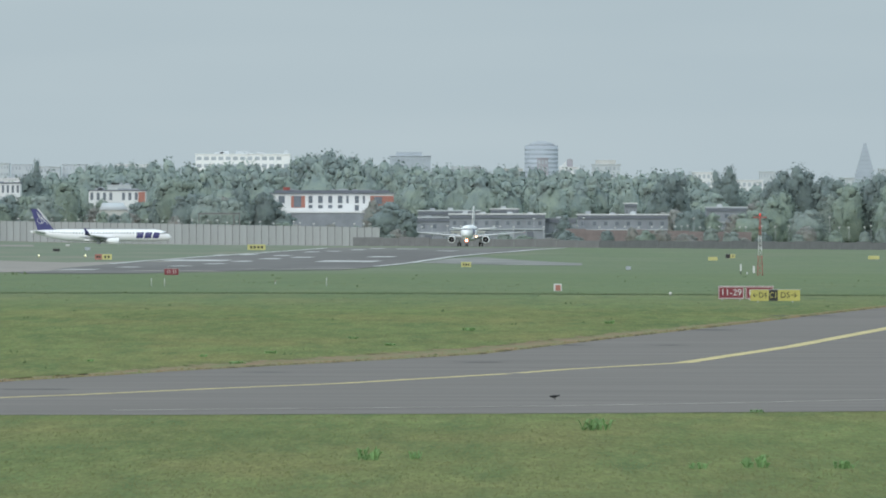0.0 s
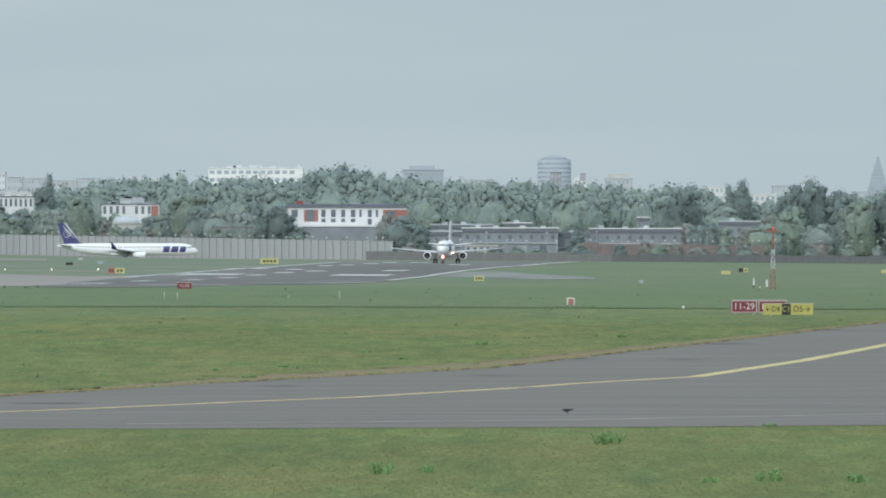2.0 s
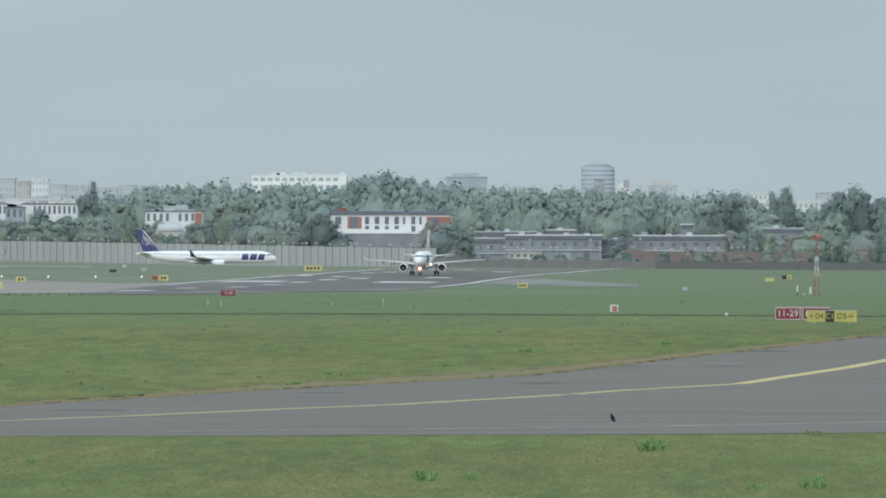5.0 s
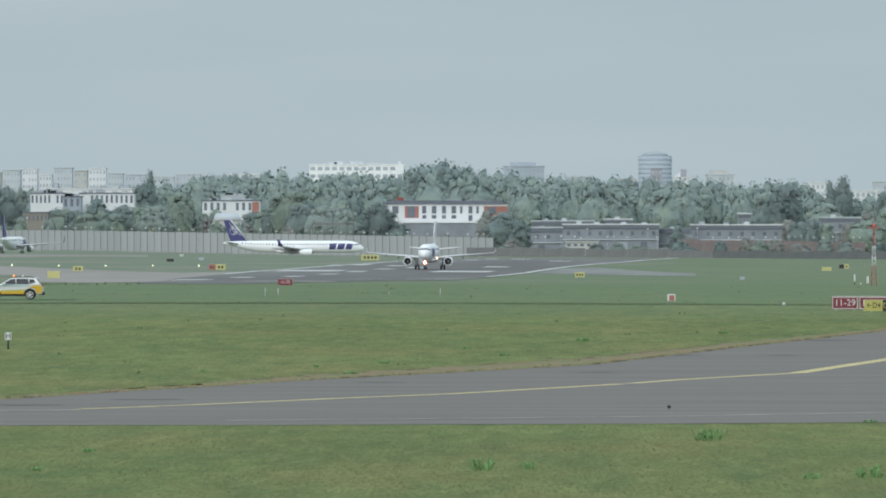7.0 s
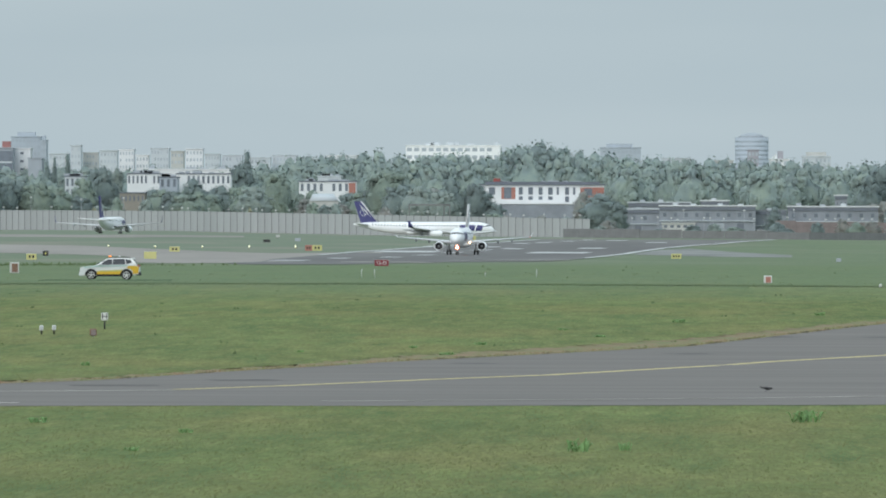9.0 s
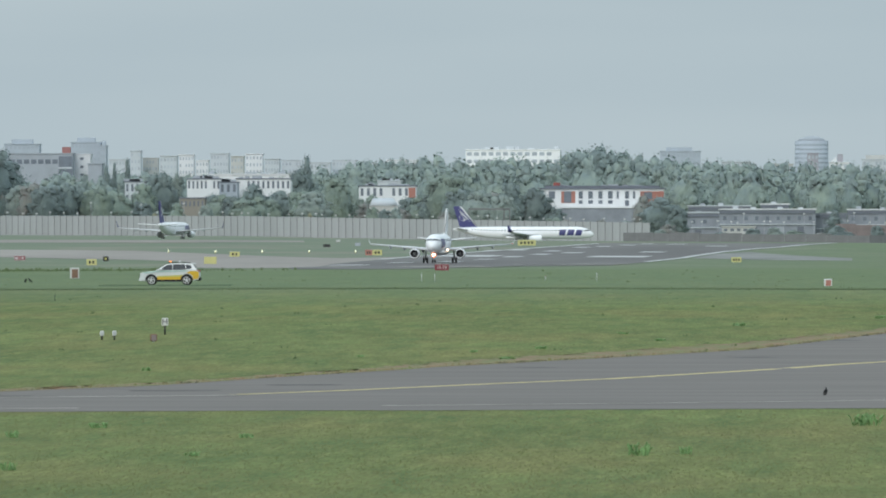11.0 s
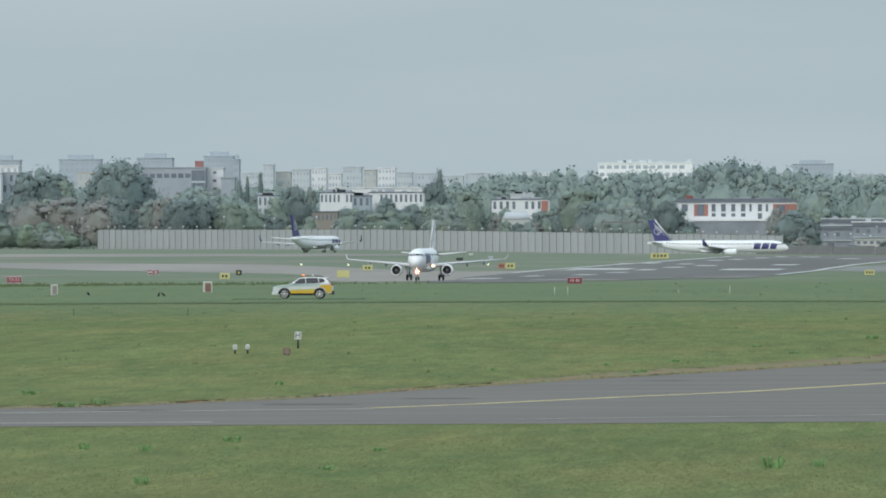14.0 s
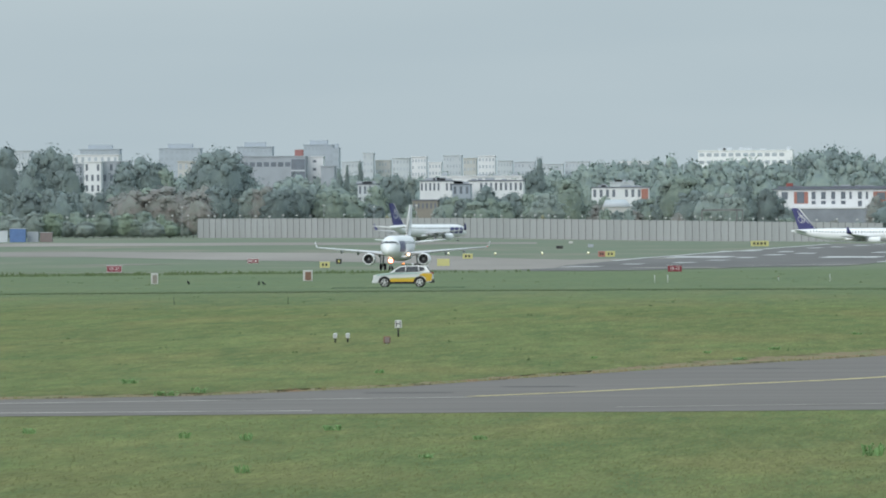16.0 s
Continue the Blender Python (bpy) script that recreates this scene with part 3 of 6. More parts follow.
        bm = loft(bmesh.new(), [[(x + tx + 4.6, side * 0.4, 4.05 + t) for x, t in ((0, 0), (-1.2, 0.2), (-3.2, 0), (-1.2, -0.2))],
                                [(x * 0.45 + tx + 1.9, side * span * 0.205, 4.55 + t * 0.4) for x, t in ((0, 0), (-1.2, 0.2), (-3.2, 0), (-1.2, -0.2))]])
        part("tailplane", bm, WHITE, plane, "white horizontal tailplane")
        # main gear
        bm = rod(bmesh.new(), (0, side * 2.6, 0.5), (0, side * 2.5, 2.4), 0.13)
        leg = part("main_gear", bm, GREYMETAL, plane)
        part("gear_door", boxed(-0.5, 0.5, side * 2.95 - 0.03, side * 2.95 + 0.03, 0.9, 2.1), GREYMETAL, leg)
        for k in (-0.32, 0.32):
            bm = loft(bmesh.new(), [[(r * math.cos(2 * math.pi * i / 16), side * 2.6 + k + w, 0.5 + r * math.sin(2 * math.pi * i / 16)) for i in range(16)]
                                    for w, r in ((-0.15, 0.4), (-0.1, 0.5), (0.1, 0.5), (0.15, 0.4))])
            part("wheel", bm, TYRE, leg, "black tyre")
        bm = loft(bmesh.new(), [ring(x, side * 1.75, 2.35, r, r, 12) for x, r in ((4.62, 0.2), (4.5, 0.22))])
        part("wing_root_lamp", bm, LAMP_SOFT if side > 0 else GREYMETAL, plane, "lit landing lamp" if side > 0 else "unlit landing lamp")
    # belly fairing
    part("belly_fairing", loft(bmesh.new(), [ring(x, 0, 1.95, w, h, 16) for x, w, h in ((6.2, 0.4, 0.2), (4.6, 1.45, 0.5), (0, 1.6, 0.6), (-3.4, 1.4, 0.5), (-5.4, 0.4, 0.2))]), WHITE, plane)
    # fin
    tx = nose - length
    top, low = fin_top, cz + 1.25
    outline = ((tx + 8.0, low), (tx + 6.4, low + 0.55), (tx + 1.9, top), (tx + 0.1, top), (tx + 2.0, low + 0.2))
    bm = bmesh.new()
    loft(bm, [[(x, -0.16, z) for x, z in outline], [(x, 0.16, z) for x, z in outline]])
    for f in bm.faces:
        f.smooth = False
    fin = part("fin", bm, tail or NAVY, plane, "plain white tail fin" if tail else "dark blue tail fin with a white line mark")
    mz, mx = low + (top - low) * 0.5, tx + 2.9
    for side in (0.175, -0.175):
        bm = bmesh.new()
        loft(bm, [[(mx + r * math.cos(2 * math.pi * i / 20), side, mz + r * math.sin(2 * math.pi * i / 20)) for i in range(20)] for r in (1.08, 0.98)], cap=False)
        part("ring_mark", bm, SIGNWHITE, fin, "thin white ring")
        for (x0, z0), (x1, z1), w in (((-1.0, 1.5), (0.9, -0.2), 0.08), ((0.9, -0.2), (-0.2, -1.0), 0.08), ((-0.55, 0.9), (0.2, -0.5), 0.07), ((-1.2, 2.2), (1.9, -1.2), 0.06)):
            d = Vector((x1 - x0, 0, z1 - z0)).normalized()
            s = Vector((-d.z, 0, d.x)) * w
            bm = bmesh.new()
            p, q = Vector((mx + x0, side, mz + z0)), Vector((mx + x1, side, mz + z1))
            bm.faces.new([bm.verts.new(v) for v in (p - s, q - s, q + s, p + s)])
            part("line_mark", bm, SIGNWHITE, fin, "white line")
    part("fin_edge", loft(bmesh.new(), [[(tx + 6.3, y, low + 0.55) for y in (-0.19,)] + [(tx + 6.8, 0, low + 0.55), (tx + 6.3, 0.19, low + 0.55)],
                                        [(tx + 1.8, -0.19, top + 0.02), (tx + 2.3, 0, top + 0.02), (tx + 1.8, 0.19, top + 0.02)]]), SIGNWHITE, fin, "white leading edge")
    # nose gear
    nx = nose - 3.6
    leg = part("nose_gear", rod(bmesh.new(), (nx, 0, 0.35), (nx + 0.2, 0, 2.0), 0.09), GREYMETAL, plane)
    for k in (-0.2, 0.2):
        bm = loft(bmesh.new(), [[(nx + r * math.cos(2 * math.pi * i / 14), k + w, 0.34 + r * math.sin(2 * math.pi * i / 14)) for i in range(14)]
                                for w, r in ((-0.1, 0.27), (-0.06, 0.34), (0.06, 0.34), (0.1, 0.27))])
        part("nose_wheel", bm, TYRE, leg, "black tyre")
    return plane, leg, nx


landing_jet, jet_leg, jet_nx = aircraft("white twin-engine airliner rolling on the runway with lamps lit", 29.9, 9.75, 26.0, 3.5, 0.5, WHITE)
part("nose_lamp", loft(bmesh.new(), [ring(jet_nx + x, 0, 1.45, r, r, 14) for x, r in ((0.47, 0.2), (0.3, 0.22))]), LAMP_WARM, jet_leg, "lit warm taxi lamp")
# added glowing disc behind the lens, imitating the lamp's halo of glare
part("lamp_halo", loft(bmesh.new(), [ring(jet_nx + x, 0, 1.45, r, r, 14) for x, r in ((0.44, 0.4), (0.3, 0.42))]), LAMP_HALO, jet_leg, "glowing orange-red disc for the lamp's glare")
taxi_jet, _, _ = aircraft("long white airliner with dark blue tail taxiing past the wall", 38.65, 10.5, 28.7)
turning_jet, _, _ = aircraft("white airliner with dark blue tail turning near the wall", 36.2, 10.5, 28.7)


# ---- service car ----
def service_car(m):
    """Compact off-road car, nose towards -x, 4.6 m long."""
    car = thing("service_car", "white and yellow airport service car with an amber beacon", "car", m)
    w = 0.92

    def shell(outline, widths, bevel=0.04):
        bm = loft(bmesh.new(), [[(x, sd * wd, z) for (x, z), wd in zip(outline, widths)] for sd in (-1, 1)])
        for f in bm.faces:
            f.smooth = False
        bmesh.ops.bevel(bm, geom=list(bm.edges), offset=bevel, segments=2, affect="EDGES")
        return bm

    side = ((-2.2, 0.3), (-2.3, 0.5), (-2.28, 0.78), (-2.12, 0.96), (-1.2, 1.08), (-0.95, 1.12), (2.02, 1.18), (2.24, 1.1), (2.3, 0.75), (2.26, 0.36))
    body = part("body", shell(side, (0.84, 0.86, 0.86, 0.84, 0.88, w, w, 0.88, 0.9, 0.88), 0.05), CARWHITE, car, "white car body")
    cabin = ((-1.1, 1.08), (-0.28, 1.57), (0.1, 1.65), (1.2, 1.66), (1.78, 1.58), (2.1, 1.15))
    part("cabin", shell(cabin, (0.84, 0.7, 0.68, 0.68, 0.7, 0.84), 0.03), CARWHITE, car, "white cabin with a sloping rear")
    for s in (-1, 1):
        def flat(pts, out, name, mat, parent, label):
            bm = bmesh.new()
            bm.faces.new([bm.verts.new((x, s * (out - (0.3 * (z - 1.12) if z > 1.12 else 0)), z)) for x, z in (pts if s < 0 else pts[::-1])])
            return part(name, bm, mat, parent, label)
        flat(((-0.84, 1.15), (0.2, 1.17), (0.2, 1.59), (-0.2, 1.53)), 0.882, "side_window", CARGLASS, car, "dark side window")
        flat(((0.25, 1.17), (1.22, 1.19), (1.16, 1.59), (0.25, 1.59)), 0.882, "side_window", CARGLASS, car, "dark side window")
        flat(((1.27, 1.2), (1.72, 1.3), (1.6, 1.52), (1.22, 1.58)), 0.882, "side_window", CARGLASS, car, "dark rear quarter window")
        flat(((-0.98, 0.42), (0.98, 0.42), (0.94, 0.56), (0.95, 0.66), (-0.95, 0.62)), w + 0.012, "yellow_stripe", CARYELLOW, body, "yellow door stripe")
        flat(((-0.95, 0.6), (0.95, 0.64), (1.0, 0.78), (0.3, 0.74), (-0.93, 0.7)), w + 0.014, "pale_yellow_stripe", SIGNYELLOW, body, "pale yellow stripe")
        flat(((1.55, 0.86), (1.76, 0.7), (1.8, 0.45), (2.2, 0.5), (2.25, 0.98), (2.02, 1.08), (1.5, 1.06), (1.25, 0.9)), w + 0.012, "rear_stripe", CARYELLOW, body, "yellow rear wing")
        flat(((-2.02, 0.88), (-0.9, 1.0), (1.3, 1.05), (1.4, 1.12), (-0.9, 1.09), (-1.95, 0.97)), w + 0.01, "green_stripe", CARGREEN, body, "pale green waist stripe")
        for x in (-1.4, 1.3):
            bm = loft(bmesh.new(), [[(x + r * math.cos(2 * math.pi * i / 20), s * y, 0.36 + r * math.sin(2 * math.pi * i / 20)) for i in range(20)] for y, r in ((0.7, 0.33), (0.73, 0.365), (0.9, 0.365), (0.94, 0.32))])
            wheel = part("wheel", bm, TYRE, car, "black tyre")
            bm = bmesh.new()
            loft(bm, [[(x + r * math.cos(2 * math.pi * i / 16), s * y, 0.36 + r * math.sin(2 * math.pi * i / 16)) for i in range(16)] for y, r in ((0.93, 0.07), (0.955, 0.05))])
            for i in range(5):
                a = 2 * math.pi * i / 5 + 0.3
                rod(bm, (x, s * 0.945, 0.36), (x + 0.25 * math.cos(a), s * 0.945, 0.36 + 0.25 * math.sin(a)), 0.045, 0.035, 6)
            loft(bm, [[(x + r * math.cos(2 * math.pi * i / 16), s * 0.945, 0.36 + r * math.sin(2 * math.pi * i / 16)) for i in range(16)] for r in (0.23, 0.27)], cap=False)
            part("rim", bm, SIGNWHITE, wheel, "bright alloy rim with five spokes")
            bm = loft(bmesh.new(), [[(x + r * math.cos(math.pi * i / 12), s * y, 0.36 + r * math.sin(math.pi * i / 12)) for i in range(13)] for y, r in ((w + 0.02, 0.36), (w + 0.03, 0.38), (w + 0.03, 0.47), (w - 0.02, 0.48))], cap=False)
            part("wheel_arch", bm, TYRE, car, "black wheel arch")
        part("tail_lamp", boxed(2.02, 2.3, s * 0.72 - 0.17, s * 0.72 + 0.17, 1.0, 1.14, bevel=0.02), RED, car, "red tail lamp")
        part("head_lamp", boxed(-2.26, -2.0, s * 0.64 - 0.2, s * 0.64 + 0.2, 0.8, 0.92, bevel=0.02), SIGNWHITE, car, "clear head lamp")
        part("roof_rail", boxed(-0.1, 1.5, s * 0.62 - 0.02, s * 0.62 + 0.02, 1.67, 1.72), SIGNBLACK, car)
        part("mirror", boxed(-0.78, -0.56, s * 1.0 - 0.1, s * 1.0 + 0.1, 1.12, 1.27, bevel=0.03), CARWHITE, car)
        part("sill", boxed(-0.95, 0.9, s * 0.87 - 0.04, s * 0.87 + 0.04, 0.26, 0.42), TYRE, car, "dark sill")
    part("windscreen", loft(bmesh.new(), [[(-1.06, y, 1.14), (-0.34, y * 0.86, 1.57), (-0.31, y * 0.86, 1.55), (-1.03, y, 1.12)] for y in (-0.76, 0.76)]), CARGLASS, car, "raked windscreen")
    part("rear_window", loft(bmesh.new(), [[(2.1, y, 1.18), (1.83, y * 0.86, 1.56), (1.8, y * 0.86, 1.54), (2.07, y, 1.16)] for y in (-0.72, 0.72)]), CARGLASS, car, "dark rear window")
    part("rear_bumper", boxed(2.0, 2.36, -0.86, 0.86, 0.34, 0.58, bevel=0.04), TYRE, car, "dark rear bumper")
    part("front_bumper", boxed(-2.36, -2.1, -0.84, 0.84, 0.3, 0.52, bevel=0.04), CARWHITE, car)
    part("grille", boxed(-2.33, -2.2, -0.5, 0.5, 0.54, 0.76, bevel=0.02), SIGNBLACK, car, "dark grille")
    part("spoiler", boxed(1.6, 1.95, -0.62, 0.62, 1.6, 1.66, bevel=0.02), CARWHITE, car)
    bar = part("light_bar", boxed(-0.12, 0.2, -0.55, 0.55, 1.68, 1.75, bevel=0.02), SIGNBLACK, car)
    part("amber_beacon", rod(bmesh.new(), (0.02, 0, 1.75), (0.02, 0, 1.85), 0.09, 0.07, 12), LAMP_AMBER, bar, "lit amber beacon")
    part("antenna_dome", rod(bmesh.new(), (0.72, 0.1, 1.66), (0.72, 0.1, 1.88), 0.09, 0.03), SIGNWHITE, car, "white antenna dome")
    return car


car_x, car_y = -41.53, 863.62
service_car(Matrix.Translation((car_x, car_y, ground_z(car_x, car_y))))


# ---- signs and small field equipment ----
def text_mesh(word, size, mat, x, y, z, parent, label=""):
    """Built-in lettering, upright, facing the camera, laid on a board."""
    cu = bpy.data.curves.new("lettering", "FONT")
    cu.body, cu.size, cu.align_x, cu.align_y, cu.extrude = word, size, "CENTER", "CENTER", 0.004
    tmp = bpy.data.objects.new("lettering", cu)
    scene.collection.objects.link(tmp)
    me = bpy.data.meshes.new_from_object(tmp.evaluated_get(bpy.context.evaluated_depsgraph_get()))
    bpy.data.objects.remove(tmp)
    me.materials.clear()
    me.materials.append(mat)
    ob = new("lettering", me)
    ob.matrix_local = pose(x, y, z, 90, 0, 0)
    ob.parent = parent
    if label:
        ob["label"] = label
    return ob


def sign(x0, x1, y, ztop, fields, label, tall=None):
    """Airfield sign: a row of fields (share, board paint, word or number of bars, ink)."""
    xm = (x0 + x1) / 2
    g = ground_z(xm, y)
    w, h = x1 - x0, ztop - g
    s = thing("airfield_sign", label, "sign", Matrix.Translation((xm, y, g)))
    low = h * 0.1
    for k in (-0.35, 0.35):
        part("leg", boxed(k * w - 0.03, k * w + 0.03, 0.02, 0.08, 0, low + 0.05), GREYMETAL, s)
    x = -w / 2
    for share, paint, word, ink in fields:
        # signs past 1500 m get the yellow paled by haze
        if y > 1500 and paint is SIGNYELLOW:
            paint = HAZEYELLOW
        e = x + w * share
        board = part("board", boxed(x + 0.005, e - 0.005, 0, 0.12, low, h, bevel=0.01), paint, s)
        if paint is SIGNRED and h > 0.9:
            for bx0, bx1, bz0, bz1 in ((x + 0.03, e - 0.03, h - 0.07, h - 0.03), (x + 0.03, e - 0.03, low + 0.03, low + 0.07), (x + 0.03, x + 0.07, low + 0.07, h - 0.07), (e - 0.07, e - 0.03, low + 0.07, h - 0.07)):
                part("border", boxed(bx0, bx1, -0.008, -0.001, bz0, bz1), ink, board, "white border line")
        if isinstance(word, str):
            size = (h - low) * 0.72
            t = text_mesh(word, size, ink, (x + e) / 2, -0.012, (low + h) / 2, board, "lettering")
            fit_w = max(v.co.x for v in t.data.vertices) - min(v.co.x for v in t.data.vertices)
            k = min(1.0, (e - x) * 0.74 / fit_w)
            for v in t.data.vertices:
                v.co.x *= k
        elif word:
            step = (e - x) / (word + 1)
            for i in range(word):
                c = x + step * (i + 1)
                part("bar", boxed(c - step * 0.3, c + step * 0.3, -0.01, -0.002, low + (h - low) * 0.28, low + (h - low) * 0.72), ink, board, "plain bar of unreadable writing")
        x = e
    part("rim", boxed(-w / 2 - 0.03, w / 2 + 0.03, 0.0, 0.1, h, h + 0.03), fields[0][3] if fields[0][1] is SIGNRED else GREYMETAL, s)
    return s


R, Y, K, W, O = SIGNRED, SIGNYELLOW, SIGNBLACK, SIGNWHITE, ORANGE
sign(18.78, 20.55, 770.92, 2.07, [(1, R, "11-29", W)], "red runway sign with white numbers in the grass")
sign(20.63, 22.56, 770.92, 2.07, [(1, R, 4, W)], "red runway sign partly hidden by a yellow sign")
sign(20.64, 23.98, 758.69, 1.9, [(0.37, Y, "←D4", K), (0.18, K, "C1", Y), (0.45, Y, "D5→", K)], "yellow and black taxiway direction sign in the grass")
sign(-31.79, -30.17, 1289.2, 1.42, [(1, R, "15-33", W)], "red runway sign with white numbers in the grass")
sign(-115.8, -113.69, 1555.73, 0.85, [(1, R, "15-33", W)], "red runway sign with white numbers in the grass")
sign(-129.21, -127.11, 2086.37, 0.25, [(0.5, R, 2, W), (0.5, R, 1, W)], "small red sign beside the concrete taxiway")
sign(-107.94, -106.18, 1944.6, 0.06, [(1, Y, 2, K)], "small yellow sign beside the concrete taxiway")
sign(-111.07, -110.04, 2054.91, 0.24, [(1, K, 1, Y)], "small black sign beside the concrete taxiway")
sign(-89.15, -86.97, 1977.53, 0.36, [(1, Y, 0, K)], "plain yellow sign beside the runway")
sign(-69.24, -65.87, 2247.45, 0.94, [(0.42, O, 2, K), (0.58, Y, 2, K)], "orange and yellow sign beside the runway")
sign(-43.49, -39.47, 2513.69, 2.48, [(1, Y, 4, K)], "yellow sign with dark writing at the runway edge")
sign(3.3, 5.15, 2061.5, -0.08, [(1, Y, 3, K)], "yellow sign with dark writing beside the runway")
sign(53.99, 55.95, 2302.02, 0.24, [(1, Y, 0, K)], "low yellow sign in the grass")
sign(59.1, 61.11, 2363.58, 0.68, [(0.5, K, 0, Y), (0.5, Y, 1, K)], "low black and yellow sign in the grass")
sign(88.56, 90.92, 2354.15, 0.35, [(1, Y, 0, K)], "low yellow sign in the grass")
sign(-94.27, -92.28, 2201.21, 0.71, [(1, Y, 2, K)], "yellow sign with dark writing beside the runway")


def marker(x, y, w, h, low, board, label, mark=None, panel=None):
    """A small board or cabinet on a post."""
    s = thing("marker_board", label, "marker", Matrix.Translation((x, y, ground_z(x, y))))
    part("post", rod(bmesh.new(), (0, 0, 0), (0, 0, low + 0.05), 0.045), SIGNBLACK if low > 0.15 else GREYMETAL, s)
    b = part("board", boxed(-w / 2, w / 2, -0.08, 0.08, low, low + h, bevel=0.03), board, s)
    if mark:
        text_mesh(mark, h * 1.05, SIGNBLACK, 0, -0.09, low + h / 2, b, "black letter")
    if panel:
        part("panel", boxed(-w * 0.28, w * 0.36, -0.1, -0.075, low + h * 0.08, low + h * 0.85), panel, b)
    return s


marker(-27.78, 572.09, 0.34, 0.4, 0.45, SIGNWHITE, "white square marker board with a black H on a post", "H")
marker(-29.98, 553.64, 0.2, 0.25, 0.2, SIGNWHITE, "small white marker board on a black post", None, GREYMETAL)
marker(-29.39, 554.08, 0.2, 0.25, 0.2, SIGNWHITE, "small white marker board on a black post", None, GREYMETAL)
marker(-27.07, 546.16, 0.34, 0.34, 0.05, RUST, "rusty red equipment box in the grass", None, BRICK)
marker(-55.16, 975.24, 0.82, 0.95, 0.03, CREAM, "cream equipment cabinet with a rusty brown panel", None, RUST)
marker(-65.07, 927.33, 0.58, 0.9, 0.03, CREAM, "cream equipment cabinet with a tan panel in the grass", None, TAN)
marker(8.52, 839.11, 0.6, 0.55, 0.05, SIGNWHITE, "white and orange equipment box in the grass", None, ORANGE)
marker(16.29, 810.1, 0.2, 0.2, 0.05, SIGNWHITE, "small white lamp housing in the grass")
marker(32.88, 2004.6, 0.9, 0.6, 0.05, RENDER_GREY, "pale grey equipment box in the grass")
marker(37.64, 1428.15, 0.2, 0.9, 0.4, SIGNWHITE, "white weather instrument cabinet beside the mast")
marker(38.43, 1428.15, 0.2, 0.2, 0.05, SIGNWHITE, "small white instrument beside the mast")
marker(-77.95, 2477.77, 1.2, 0.7, 0.1, RENDER_GREY, "pale grey cabinet near the wall")
marker(-83.63, 2444.31, 1.5, 0.6, 0.1, SIGNBLACK, "dark equipment box near the wall")
marker(-86.61, 2607.88, 1.0, 0.5, 0.1, CREAM, "cream equipment box near the wall")
for k, (x, y) in enumerate(((-23.44, 908.25), (-22.39, 908.25), (-9.47, 919.21), (-13.98, 941.52))):
    s = thing("marker_stake", "thin white marker stake in the grass", "stake", Matrix.Translation((x, y, ground_z(x, y))), "field stakes")
    part("rod", rod(bmesh.new(), (0, 0, 0), (0, 0, 0.6 if k < 3 else 0.3), 0.025), SIGNWHITE, s)
    part("cap", rod(bmesh.new(), (0, 0, 0.6 if k < 3 else 0.3), (0, 0, 0.65 if k < 3 else 0.36), 0.035), RED if k == 3 else SIGNWHITE, s)
for x, y in ((-50.26, 734.21), (-42.85, 734.8)):
    s = thing("dark_stake", "thin dark stake in the grass", "stake", Matrix.Translation((x, y, ground_z(x, y))), "field stakes")
    part("rod", rod(bmesh.new(), (0, 0, 0), (0, 0, 0.5), 0.018), SIGNBLACK, s)
for x, y in ((-101.23, 2296.51), (-91.75, 2298.34), (-82.4, 2303.86), (-73.12, 2309.4), (-111.31, 2307.55)):
    s = thing("edge_lamp", "small glowing pale yellow runway edge lamp", "lamp", Matrix.Translation((x, y, ground_z(x, y))), "runway edge lamps")
    part("stem", rod(bmesh.new(), (0, 0, 0), (0, 0, 0.3), 0.08), SIGNYELLOW, s)
    part("lens", rod(bmesh.new(), (0, 0, 0.3), (0, 0, 0.55), 0.15, 0.12, 10), LAMP_EDGE, s, "glowing lens")

# lattice mast, banded red and white
mx, my = 36.17, 1289.2
mast = thing("lattice_mast", "red and white banded lattice mast with a red lamp", "mast", Matrix.Translation((mx, my, ground_z(mx, my))))
m_top = 6.84
for k in range(6):
    z0, z1 = m_top * k / 6, m_top * (k + 1) / 6
    paint = MASTRED if k in (0, 1, 4, 5) else SIGNWHITE
    r = 0.3 - 0.045 * k
    bm = bmesh.new()
    for cx, cy in ((-1, -1), (1, -1), (1, 1), (-1, 1)):
        rod(bm, (cx * r, cy * r, z0), (cx * (r - 0.04), cy * (r - 0.04), z1), 0.035)
    for cx, cy, dx, dy in ((-1, -1, 1, -1), (1, -1, 1, 1), (1, 1, -1, 1), (-1, 1, -1, -1)):
        rod(bm, (cx * r, cy * r, z0), (dx * r, dy * r, (z0 + z1) / 2), 0.02)
        rod(bm, (dx * r, dy * r, (z0 + z1) / 2), (cx * r, cy * r, z1), 0.02)
    part("lattice_section", bm, paint, mast, "red lattice section" if paint is MASTRED else "white lattice section")
part("cross_arm", boxed(-0.75, 0.75, -0.05, 0.05, m_top - 0.25, m_top - 0.12), MASTRED, mast)
part("obstacle_lamp", rod(bmesh.new(), (0, 0, m_top), (0, 0, m_top + 0.25), 0.13, 0.1), LAMP_RED, mast, "glowing red lamp")
for k in (-0.7,):
    part("equipment_box", boxed(k - 0.13, k + 0.13, -0.2, 0.2, 0.3, 1.1, bevel=0.03), SIGNWHITE, mast, "white equipment box")


